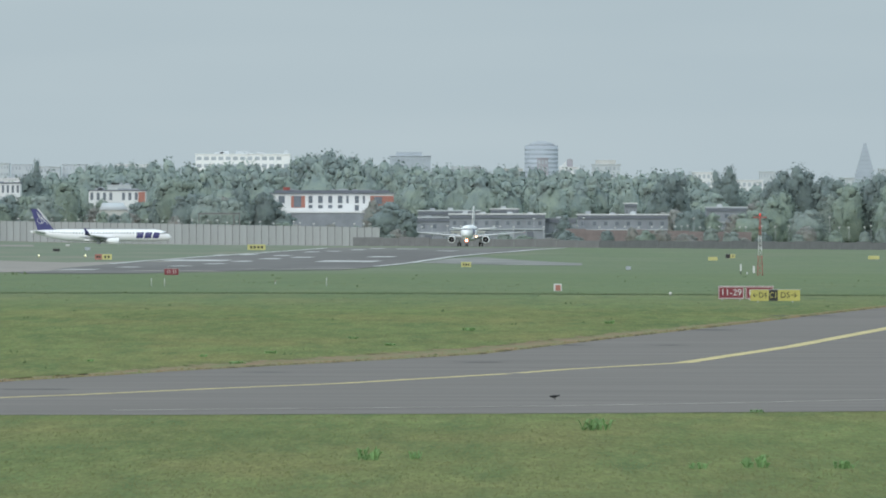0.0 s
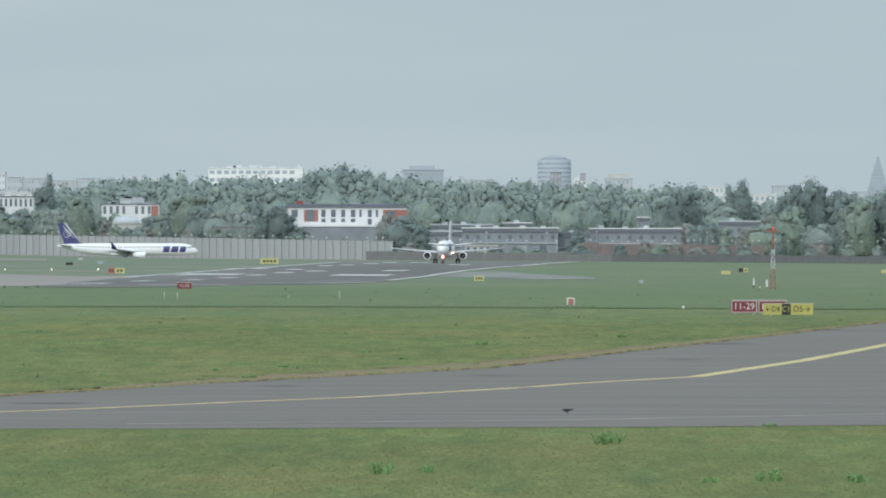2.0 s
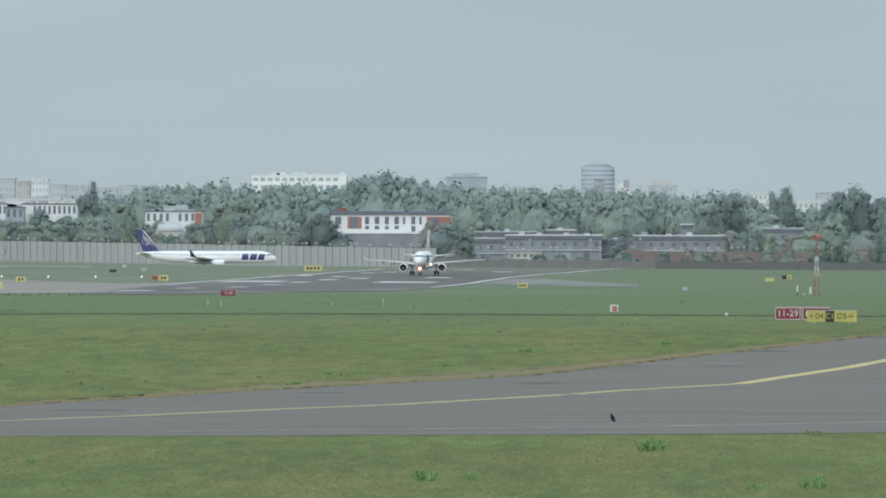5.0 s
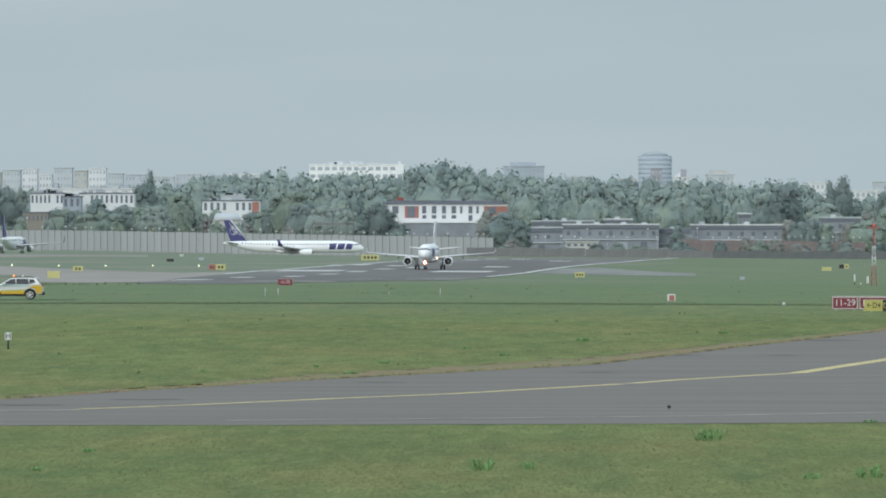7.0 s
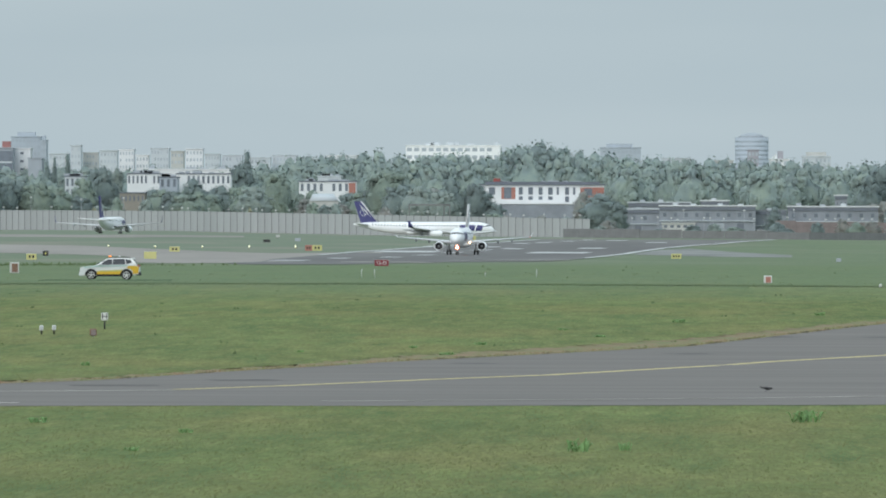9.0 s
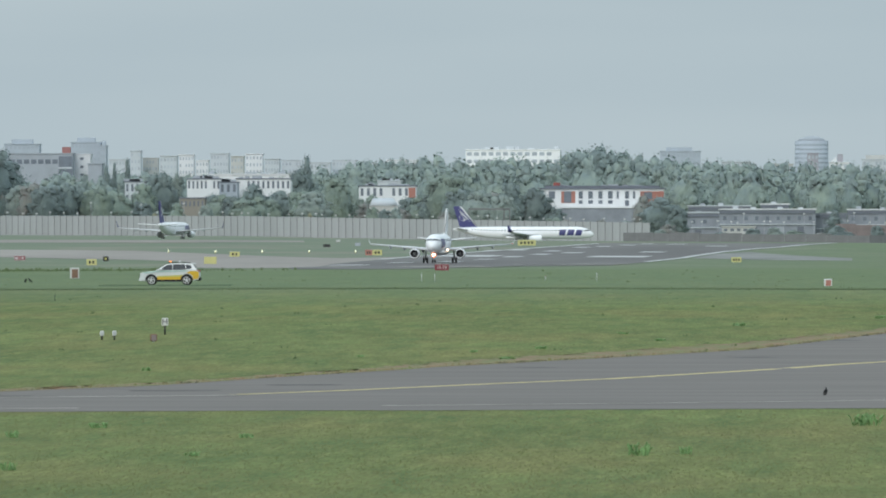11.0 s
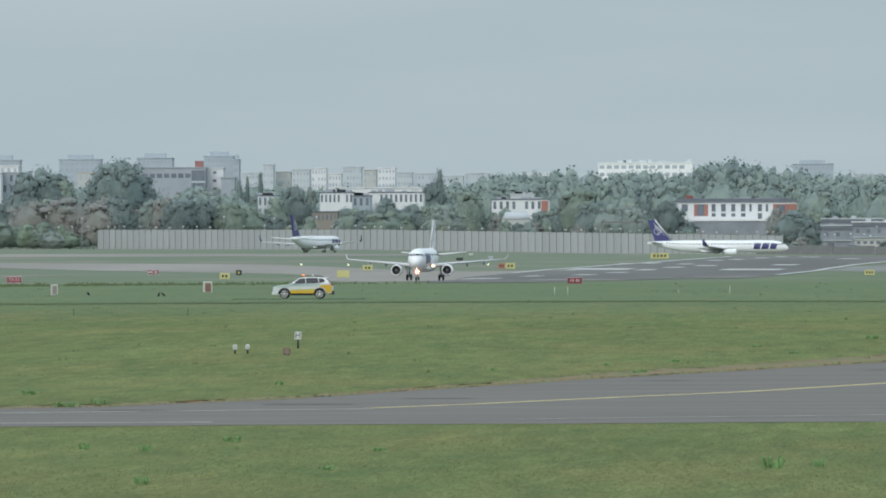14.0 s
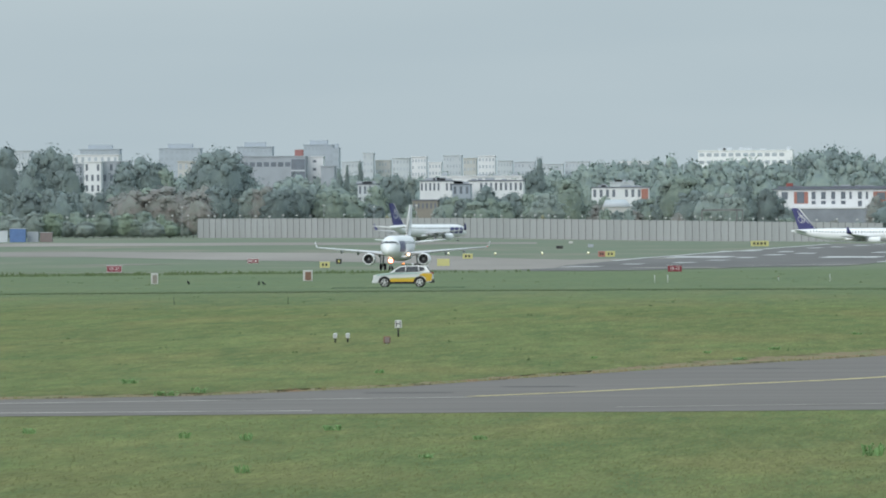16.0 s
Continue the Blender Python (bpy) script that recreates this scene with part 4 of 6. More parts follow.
# ---- crows ----
def crow(name, label, size=1.0, grey=False):
    b = thing(name, label, "bird")
    k = size
    body = part("body", loft(bmesh.new(), [ring(x * k, 0, z * k, r * k, r * 1.1 * k, 10) for x, z, r in ((0.15, 0.23, 0.012), (0.11, 0.225, 0.055), (0.03, 0.2, 0.08), (-0.06, 0.175, 0.065), (-0.14, 0.145, 0.03), (-0.2, 0.12, 0.012))]), CROW, b)
    part("head", loft(bmesh.new(), [ring(x * k, 0, z * k, r * k, r * k, 10) for x, z, r in ((0.12, 0.26, 0.02), (0.15, 0.29, 0.045), (0.19, 0.295, 0.042), (0.22, 0.29, 0.02))]), CROW, body)
    part("beak", rod(bmesh.new(), (0.215 * k, 0, 0.29 * k), (0.285 * k, 0, 0.275 * k), 0.016 * k, 0.003 * k), SIGNBLACK, body)
    part("tail", boxed(-0.33 * k, -0.16 * k, -0.03 * k, 0.03 * k, 0.085 * k, 0.13 * k), CROW, body)
    for s in (-1, 1):
        part("wing", loft(bmesh.new(), [ring(x * k, s * 0.07 * k, z * k, 0.018 * k, r * k, 8) for x, z, r in ((0.09, 0.22, 0.02), (0, 0.2, 0.06), (-0.12, 0.16, 0.045), (-0.26, 0.11, 0.008))]), CROW, b)
        part("leg", rod(bmesh.new(), (0, s * 0.035 * k, 0), (0.01 * k, s * 0.035 * k, 0.14 * k), 0.008 * k), SIGNBLACK, b)
    return b


near_crow = crow("crow", "black crow pecking on the taxiway asphalt", 0.74)
for x, y, a in ((-54.88, 906.07, 200), (-55.16, 906.07, 290), (-62.32, 927.33, 250)):
    crow("crow", "dark crow standing in the meadow grass", 0.9).matrix_world = pose(x, y, ground_z(x, y), 0, -20, a)


# ---- concrete wall, panel by panel ----
WALL_LINE = [Vector(p) for p in ((-228.06, 3440), (-171.01, 3370), (-119.87, 3310), (-17.92, 3200))]
wall = tagged(new("boundary_wall"), "pale grey concrete panel wall along the airfield", "wall", kind="structure")
panel_mesh = raw("panel", [(x, y, z) for z in (0, 1) for x, y in ((0.06, -0.09), (2.9, -0.09), (2.9, 0.09), (0.06, 0.09))],
                 [(3, 2, 1, 0), (4, 5, 6, 7), (0, 1, 5, 4), (1, 2, 6, 5), (2, 3, 7, 6), (3, 0, 4, 7)], PANEL)
post_mesh = raw("post", [(x, y, z) for z in (0, 1.012) for x, y in ((-0.09, -0.16), (0.09, -0.16), (0.09, 0.16), (-0.09, 0.16))],
                [(3, 2, 1, 0), (4, 5, 6, 7), (0, 1, 5, 4), (1, 2, 6, 5), (2, 3, 7, 6), (3, 0, 4, 7)], POST)
for a, b in zip(WALL_LINE, WALL_LINE[1:]):
    d = (b - a).normalized()
    turn = math.atan2(d.y, d.x)
    count = round((b - a).length / 3.12)
    for i in range(count):
        p = a.lerp(b, i / count)
        g = ground_z(p.x, p.y)
        for name, me in (("panel", panel_mesh), ("post", post_mesh)):
            ob = new(name, me)
            ob.parent = wall
            ob.matrix_local = Matrix.Translation((p.x, p.y, g - 0.15)) @ Matrix.Rotation(turn, 4, "Z") @ Matrix.Diagonal(((b - a).length / count / 2.96 if name == "panel" else 1, 1, 6.05, 1))

# dark lower fence and brick wall that go on from it
for name, pts, h, mat, label in (("dark_fence", [(-24.88, 3130), (-3.73, 3110), (42.92, 3110), (84.44, 3150), (143.46, 3200)], 3.6, DARKWALL, "low dark weathered fence along the field"),
                                 ("brick_wall", [(35.97, 3330), (91.2, 3340)], 5.5, BRICK, "long reddish brick wall behind the fence")):
    fence = tagged(new(name), label, "fence", kind="structure")
    for a, b in zip(pts, pts[1:]):
        a, b = Vector(a), Vector(b)
        count = max(2, round((b - a).length / 6))
        for i in range(count):
            p, q = a.lerp(b, i / count), a.lerp(b, (i + 1) / count)
            bm = boxed(0.03, (q - p).length - 0.03, -0.1, 0.1, -0.2, h * random.uniform(0.95, 1.04))
            ob = part("panel", bm, mat, fence)
            ob.matrix_local = Matrix.Translation((p.x, p.y, ground_z(p.x, p.y))) @ Matrix.Rotation(math.atan2((q - p).y, (q - p).x), 4, "Z")


# ---- buildings ----
def building(name, label, x0, x1, y, ztop, wallmat, floors=0, cols=0, storey=3.0, depth=14.0, roofmat=None, win=(0.55, 0.5), first=0.0, roof_over=0.3, panemat=None):
    """Flat-roofed house with its storeys of windows on the side that faces the airfield."""
    g = ground_z((x0 + x1) / 2, y)
    h, w = ztop - g, x1 - x0
    b = thing(name, label, "building", Matrix.Translation(((x0 + x1) / 2, y, g)))
    wall_ob = part("wall", boxed(-w / 2, w / 2, 0, depth, -0.5, h), wallmat, b)
    part("roof", boxed(-w / 2 - roof_over, w / 2 + roof_over, -roof_over, depth + roof_over, h, h + 0.35), roofmat or wallmat, b)
    if floors and cols:
        step = w / cols
        ww, wh = step * win[0], storey * win[1]
        # beyond 4200 m the panes take the haze-paled glass colour
        mesh = raw("window", [(x, yy, z) for z in (0, wh) for x, yy in ((-ww / 2, -0.06), (ww / 2, -0.06), (ww / 2, 0.05), (-ww / 2, 0.05))],
                   [(3, 2, 1, 0), (4, 5, 6, 7), (0, 1, 5, 4), (1, 2, 6, 5), (2, 3, 7, 6), (3, 0, 4, 7)], panemat or (HAZEPANE if y > 4200 else PANE))
        for f in range(floors):
            for c in range(cols):
                if random.random() < 0.06:
                    continue
                ob = new("window", mesh)
                ob.parent = b
                ob.location = (-w / 2 + step * (c + 0.5), 0, h - first - storey * (f + 1) + storey * (1 - win[1]) / 2)
    return b, h, w


def roof_boxes(b, h, w, n, mat, tall=1.4, depth=14):
    for _ in range(n):
        x, s = random.uniform(-w / 2 + 1, w / 2 - 1), random.uniform(0.6, 2.2)
        part("roof_unit", boxed(x - s, x + s, depth * 0.2, depth * 0.6, h + 0.35, h + 0.35 + tall * random.uniform(0.4, 1)), mat, b)


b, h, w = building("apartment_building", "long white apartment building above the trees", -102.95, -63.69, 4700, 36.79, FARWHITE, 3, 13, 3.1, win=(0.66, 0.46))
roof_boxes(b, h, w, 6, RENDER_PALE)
b, h, w = building("office_building", "hazy blue-grey office block above the trees", -22.33, -5.23, 4750, 36.4, HAZEGREY, 4, 10, 3.0, win=(0.7, 0.5), panemat=HAZEBAND)
part("roof_unit", boxed(-6, 5, 1, 10, h, h + 1.8), HAZEGREY, b)
b, h, w = building("pale_block", "pale low building among far trees", 3.36, 15.84, 4800, 32.16, RENDER_PALE, 2, 6)
b, h, w = building("pale_block", "pale building with stepped roof far off", 63.36, 75.37, 4800, 33.12, RENDER_PALE, 3, 7)
part("roof_unit", boxed(-4.5, 4, 1, 9, h, h + 2), CREAM, b)
building("pale_block", "pale building among far trees", 23.04, 33.84, 4800, 31.2, CREAM, 1, 5)
b, h, w = building("red_topped_house", "white house with a dull red roof tower", 48.93, 57, 4750, 31.65, RENDER_WHITE, 1, 3)
part("roof_tower", boxed(-0.8, 1.6, 1, 5, h, h + 3.6), PINKISH, b, "dull red tower")
part("gable", loft(bmesh.new(), [[(-4, 0.5, h), (-1, 0.5, h), (-1.2, 0.5, h + 2.6)], [(-4, 6, h), (-1, 6, h), (-1.2, 6, h + 2.6)]]), RENDER_WHITE, b)

# round tower
tx0, tx1, ty, tz = 34.92, 49.47, 4850, 41.65
g = ground_z((tx0 + tx1) / 2, ty)
tower = thing("tower_block", "tall hazy blue-grey rounded tower block far off", "building", Matrix.Translation(((tx0 + tx1) / 2, ty, g)))
tr = (tx1 - tx0) / 2
ring_xy = lambda r, z, n=16: [(r * math.cos(2 * math.pi * i / n + 0.2), r * 0.8 * math.sin(2 * math.pi * i / n + 0.2), z) for i in range(n)]
bm = loft(bmesh.new(), [ring_xy(tr, 0), ring_xy(tr, tz - g)])
part("wall", bm, HAZEGREY, tower)
part("roof", loft(bmesh.new(), [ring_xy(tr * 0.85, tz - g), ring_xy(tr * 0.6, tz - g + 1.2), ring_xy(tr * 0.2, tz - g + 1.9)]), RENDER_GREY, tower)
for k in range(10):
    z = tz - g - 2.2 - 1.9 * k
    part("window_band", loft(bmesh.new(), [ring_xy(tr * 1.005, z), ring_xy(tr * 1.005, z + 0.8)], cap=False), HAZEBAND, tower, "grey window band")
building("tower_block", "reddish tower in front of a taller one", 40.08, 44.64, 4800, 35.76, PINKISH, 4, 3)

# stepped spire
sx0, sx1, sy, sz = 175.04, 183.45, 4800, 28.34
g = ground_z((sx0 + sx1) / 2, sy)
spire = thing("stepped_spire", "grey stepped glass spire far behind the trees", "building", Matrix.Translation(((sx0 + sx1) / 2, sy, g)))
for k in range(9):
    z0, z1 = (sz - g) + 1.75 * (k - 1) - (8 if k == 0 else 0), (sz - g) + 1.75 * k
    r = 4.6 * (1 - k / 9.5)
    part("tier", boxed(-r, r, -r, r, z0, z1 - 0.7), HAZEGREY, spire)
    part("tier_ledge", boxed(-r * 0.86, r * 0.86, -r * 0.86, r * 0.86, z1 - 0.7, z1), HAZEBAND, spire)
part("tier", boxed(-4.6, 4.6, -4.6, 4.6, 0, sz - g - 8), HAZEGREY, spire)

for u_args in ((99.47, 108.47, 4500, 28.28, RENDER_WHITE), (111.61, 121.72, 4300, 24.28, RENDER_WHITE), (93.07, 103.42, 4700, 26.45, RENDER_PALE),
               (161.53, 167.51, 4600, 26.48, RENDER_PALE), (181.51, 201.28, 4700, 30.7, RENDER_PALE), (134.68, 141.16, 4800, 30.01, RENDER_PALE)):
    *a, mat = u_args
    building("white_block", "white apartment block seen between trees", *a, mat, 4, 5)

# red and white building behind the wall
x0, x1, by, zt = -55.85, -15.88, 3650, 17.32
b, h, w = building("red_white_building", "white building with orange-red panels and dark roof edge", x0, x1, by, zt, RENDER_WHITE, depth=16, roofmat=ROOF, roof_over=0.6)
k = 3650 / 20000
for px0, px1, v0, v1, mat, name in (
        (515, 540, 347, 368, ORANGE, "orange_panel"), (520, 533, 347, 367, PANE, "window"), (655, 697, 347, 366, ORANGE, "orange_panel"), (493, 504, 347, 360, PANE, "window"),
        (546, 553, 347, 360, PANE, "window"), (563, 571, 347, 360, PANE, "window"), (581, 588, 347, 360, PANE, "window"), (598, 606, 347, 360, PANE, "window"),
        (613, 617, 347, 360, PANE, "window"), (628, 635, 347, 360, PANE, "window"), (642, 646, 347, 360, PANE, "window"), (546, 553, 363, 369, PANE, "window"),
        (563, 571, 363, 369, PANE, "window"), (581, 588, 363, 369, PANE, "window"), (598, 606, 363, 369, PANE, "window"), (628, 635, 363, 373, PANE, "window"), (662, 676, 349, 361, PANE, "window")):
    lift = 0.1 if mat is PANE and name == "window" else 0.06
    part(name, boxed((px0 - 587.5) * k, (px1 - 587.5) * k, -lift - (0.06 if px0 in (520, 662) else 0), 0.02, h - (v1 - 343) * k, h - (v0 - 343) * k), mat, b)
part("base_storey", boxed(-13.6, w / 2 - 8, -5, -0.05, -0.5, h - 6.2), SHED, b, "grey ground storey")
part("base_roof", boxed(-13.9, w / 2 - 7.8, -5.3, -0.05, h - 6.2, h - 5.7), RENDER_WHITE, b, "white parapet")
roof_boxes(b, h, w, 9, RENDER_GREY, 1.2)
part("roof_storey", boxed(-w / 2 + 1.5, w / 2 - 1.5, 1.2, 15, h + 0.35, h + 1.1), ROOF, b, "dark recessed roof storey")
part("roof_unit", boxed(-15.8, -13.6, 2, 6, h + 0.35, h + 2.1), RED, b, "red roof housing")

for a, name, label, mat, fl, co in (((-173.29, -162.29, 3720, 20.9), "white_house", "white flat-roofed terrace behind the trees", RENDER_WHITE, 1, 8), ((-157.08, -139.19, 3720, 20.89), "white_house", "white flat-roofed terrace behind the trees", RENDER_WHITE, 1, 11),
                                    ((-161.79, -155.86, 3700, 19.7), "teal_house", "teal-fronted house between white terraces", RENDER_BLUE, 1, 3), ((-174.45, -145.93, 3900, 23.17), "white_house", "long white upper storey behind a terrace", RENDER_WHITE, 0, 0),
                                    ((-116.03, -97.33, 3700, 18.4), "white_house", "white terrace with an orange end bay", RENDER_WHITE, 1, 9), ((-111.7, -103.8, 3760, 20.29), "white_house", "white roof storey behind a terrace", RENDER_PALE, 0, 0),
                                    ((-195.36, -188.78, 3750, 20.08), "white_house", "pale house half hidden by trees", RENDER_PALE, 2, 4)):
    b, h, w = building(name, label, *a, mat, fl, co, 3.6, roofmat=ROOF if fl else None, win=(0.45, 0.68))
    roof_boxes(b, h, w, 4, RENDER_GREY, 1.0)
    if "orange" in label:
        part("end_bay", boxed(w / 2 - 2.4, w / 2 - 0.2, -0.2, 0.1, h - 6, h - 0.4), ORANGE, b, "orange end bay")
b, h, w = building("brick_house", "small tan house with flat dark roof by the wall", -165.32, -157.61, 3500, 14.06, TAN, 1, 6, 3.2, roofmat=ROOF, win=(0.4, 0.5))
gx0, gx1, gy, gzt = -107.22, -98.23, 3520, 11.81
g = ground_z(gx0, gy)
gable = thing("gabled_house", "small house with a pale gabled roof", "building", Matrix.Translation(((gx0 + gx1) / 2, gy, g)))
w, h = gx1 - gx0, gzt - g
part("wall", boxed(-w / 2, w / 2, 0, 8, -0.4, h), CREAM, gable)
part("roof", loft(bmesh.new(), [[(-w / 2, -0.4, h), (-w / 2, 8.4, h), (-w / 2 + 1, 4, h + 2.3)], [(w / 2, -0.4, h), (w / 2, 8.4, h), (w / 2 - 1.5, 4, h + 2.3)]]), RENDER_PALE, gable, "pale sheet roof")

# grey office building with dark glazing
b, h, w = building("office_building", "grey office building with dark glazing and red roof box", -258.88, -235.35, 4150, 31.98, RENDER_GREY, 1, 9, 3.2, first=1.2, win=(0.75, 0.5))
part("glazed_bay", boxed(w / 2 - 5.2, w / 2 - 0.2, -0.3, 0.2, h - 9.4, h - 0.9), PANE, b, "dark glazed bay")
part("glazing_bar", boxed(w / 2 - 5.2, w / 2 - 0.2, -0.36, -0.3, h - 5.4, h - 4.8), RENDER_PALE, b)
part("roof_unit", boxed(w / 2 - 4, w / 2 - 1, 1, 6, h + 0.3, h + 2.6), DULLRED, b, "dull red roof box")
building("white_block", "white windowless end of an office building", -235.71, -229.45, 4160, 31.83, RENDER_WHITE, 3, 1, win=(0.2, 0.3))
building("white_block", "pale grey annex of an office building", -229.18, -224.19, 4140, 28.18, RENDER_GREY)
for a in ((-374.54, -357.36, 4880, 40.01), (-340.2, -322.3, 4880, 40.24), (-307.63, -292.39, 4900, 40.86), (-278.62, -265.84, 4900, 41.58), (-265.3, -262.85, 4890, 40.04)):
    b, h, w = building("tower_block", "hazy pale grey tower block on the skyline", *a, HAZEGREY, 5, 8, 2.9, win=(0.6, 0.45), panemat=HAZEBAND)
    part("roof_unit", boxed(-w * 0.3, w * 0.3, 2, 8, h, h + 2.2), HAZEGREY, b)
left = -286
for wd, v, mat in ((38, 290, RENDER_PALE), (22, 275, RENDER_PALE), (30, 288, CREAM), (34, 284, RENDER_PALE), (30, 282, RENDER_WHITE), (26, 292, RENDER_WHITE), (36, 280, RENDER_PALE),
                   (26, 285, CREAM), (34, 281, RENDER_WHITE), (30, 290, RENDER_PALE), (40, 292, RENDER_PALE), (50, 296, RENDER_PALE), (46, 292, RENDER_PALE), (50, 298, RENDER_PALE), (60, 292, RENDER_WHITE)):
    d = 4650 + 20 * (left % 7)
    building("housing_block", "white housing-estate block on the hazy skyline", (left - 784) / 20000 * d, (left + wd - 4 - 784) / 20000 * d, d, 6 - (v - 405) / 20000 * d, mat, 4, max(3, wd // 6), 2.9, win=(0.5, 0.42))
    left += wd
for a, mat, fl, co in (((-297.95, -292.07, 3900, 28.88), RENDER_WHITE, 3, 3), ((-292.62, -283.58, 3910, 28.94), RENDER_GREY, 2, 4), ((-305.98, -300.44, 3930, 28.27), RENDER_GREY, 3, 3), ((-355.99, -348.85, 4300, 35.55), RENDER_PALE, 3, 6), ((-292.64, -286.16, 4300, 31.21), CREAM, 4, 3), ((-332.62, -315.32, 4300, 33.81), RENDER_WHITE, 1, 7)):
    building("apartment_building", "pale apartment building between tall trees", *a, mat, fl, co, 3.6, win=(0.42, 0.6))

# low sheds to one side of the runway
for a, label, edge in (((-14.96, 2.78, 3480, 9.31), "low grey shed with a pale roof", RENDER_PALE), ((1.9, 31.22, 3450, 10.31), "long grey workshop shed with a white roof edge", RENDER_WHITE),
                       ((-7.92, 11.88, 3600, 11.58), "grey flat-roofed shed behind the workshop", RENDER_PALE), ((15.29, 24.39, 3640, 12.19), "small building with a pale roof", RENDER_WHITE),
                       ((30.79, 40.83, 3460, 8.94), "low dark shed beside the workshop", SHED), ((41.41, 69.26, 3480, 10.18), "long dark workshop shed with a white roof edge", RENDER_WHITE), ((81.56, 94.17, 3500, 12.48), "low building with a pale patched roof", RENDER_PALE), ((59.58, 63.46, 3700, 14.14), "small white hut between trees", RENDER_WHITE)):
    b, h, w = building("workshop_shed", label, *a, SHED, 1, max(3, int((a[1] - a[0]) / 3.2)), 3.4, roofmat=edge, win=(0.3, 0.35), first=0.9)
    part("parapet", boxed(-w / 2, w / 2, -0.35, -0.25, h - 1.1, h - 0.35), ROOF, b, "dark parapet")
    part("ledge", boxed(-w / 2, w / 2, -0.5, -0.06, h - 4.6, h - 4.35), RENDER_PALE, b, "pale ledge")
    for i in range(int(w / 7)):
        x = -w / 2 + 4 + 7 * i + random.uniform(-1, 1)
        part("door", boxed(x - 1.1, x + 1.1, -0.15, 0.05, 0, h - 5.2), random.choice((ROOF, RENDER_GREY, BRICK)), b, "closed workshop door")
        part("skylight", boxed(x - 0.8, x + 0.8, 1, 4, h + 0.3, h + 0.3 + random.uniform(0.3, 1.0)), random.choice((RENDER_PALE, RENDER_GREY)), b)
cream_x0, cream_x1, cream_y, cream_z = 2.72, 12.58, 3400, 4.98
building("cream_shed", "low cream shed beside the workshop", cream_x0, cream_x1, cream_y, cream_z, CREAM, 1, 5, 1.6)

# gantry behind the wall
gx0, gx1, gy, gzt = -73.88, -61.57, 3420, 10.79
g = ground_z(gx0, gy)
gantry = thing("steel_gantry", "grey steel gantry frame behind the wall", "gantry", Matrix.Translation((gx0, gy, g)))
for x in (0, (gx1 - gx0) * 0.86, gx1 - gx0):
    part("column", boxed(x - 0.18, x + 0.18, -0.2, 0.2, -0.3, gzt - g), POST, gantry)
part("beam", boxed(0, gx1 - gx0, -0.2, 0.2, gzt - g - 0.5, gzt - g), POST, gantry)

# containers and truck at the far edge
for a, mat, label, name in (((-259.09, -254.69, 3120, 6), BLUE, "blue shipping container beside the apron", "container"), ((-273.63, -260.55, 3130, 5.37), RENDER_PALE, "pale covered cargo trailer", "trailer"),
                            ((-254.62, -251.48, 3125, 5.06), RENDER_GREY, "grey steel container beside the apron", "container"), ((-251.01, -247.7, 3125, 4.9), BRICK, "rusty red container beside the apron", "container")):
    x0, x1, y, zt = a
    g = ground_z(x0, y)
    c = thing(name, label, name, Matrix.Translation(((x0 + x1) / 2, y, g)))
    w = x1 - x0
    part("body", boxed(-w / 2, w / 2, 0, 2.4, 0.12, zt - g, bevel=0.04), mat, c)
    for i in range(int(w / 0.7)):
        part("rib", boxed(-w / 2 + 0.3 + i * 0.7, -w / 2 + 0.5 + i * 0.7, -0.05, 0.02, 0.25, zt - g - 0.15), mat, c)
    part("roof", boxed(-w / 2 - 0.1, w / 2 + 0.1, -0.1, 2.5, zt - g, zt - g + 0.12), RENDER_PALE, c)
    part("base", boxed(-w / 2, w / 2, 0.2, 2.2, 0, 0.12), SIGNBLACK, c)

# parked cars seen beyond the fence
for u_x, u_y in ((97.54, 3300), (101.18, 3300), (103.88, 3302)):
    c = thing("parked_car", "white parked car beyond the fence", "car", Matrix.Translation((u_x, u_y, ground_z(u_x, u_y))), "parked cars")
    part("body", boxed(-2.1, 2.1, -0.9, 0.9, 0.3, 0.95, bevel=0.12), CARWHITE, c)
    part("cabin", loft(bmesh.new(), [[(-1.3, y, 0.95), (-0.7, y * 0.8, 1.5), (0.9, y * 0.8, 1.5), (1.6, y, 0.95)] for y in (-0.85, 0.85)]), GLASS, c)
    for x in (-1.3, 1.3):
        for s in (-0.8, 0.8):
            part("wheel", rod(bmesh.new(), (x, s - 0.1, 0.32), (x, s + 0.1, 0.32), 0.32, n=12), TYRE, c)


# ---- lamps along the road behind the wall ----
def road_lamp(tall):
    s = thing("road_lamp", "thin grey lamp post with a small white head", "street lamp", None, "lamps behind the wall")
    part("pole", rod(bmesh.new(), (0, 0, 0), (0, 0, tall), 0.06, 0.04), GREYMETAL, s)
    part("head", rod(bmesh.new(), (-0.3, 0, tall), (0.3, 0, tall + 0.08), 0.2, 0.15), SIGNWHITE, s, "white lamp head")
    return s


lamp_rng = random.Random(5)
u = -880.0
while u < 1560:
    d = 3425 + lamp_rng.uniform(-20, 20)
    x = d * math.tan((u - 784) / 20000)
    g = ground_z(x, d)
    v = (384 if u < -100 else 384 + 14 * (u + 100) / 800 if u < 700 else 402) + lamp_rng.uniform(-2, 2) - (16 if lamp_rng.random() < 0.07 else 0)
    road_lamp(6 - (v - 405) / 20000 * d - g).matrix_world = Matrix.Translation((x, d, g))
    u += lamp_rng.choice((11, 17, 24, 28, 36))


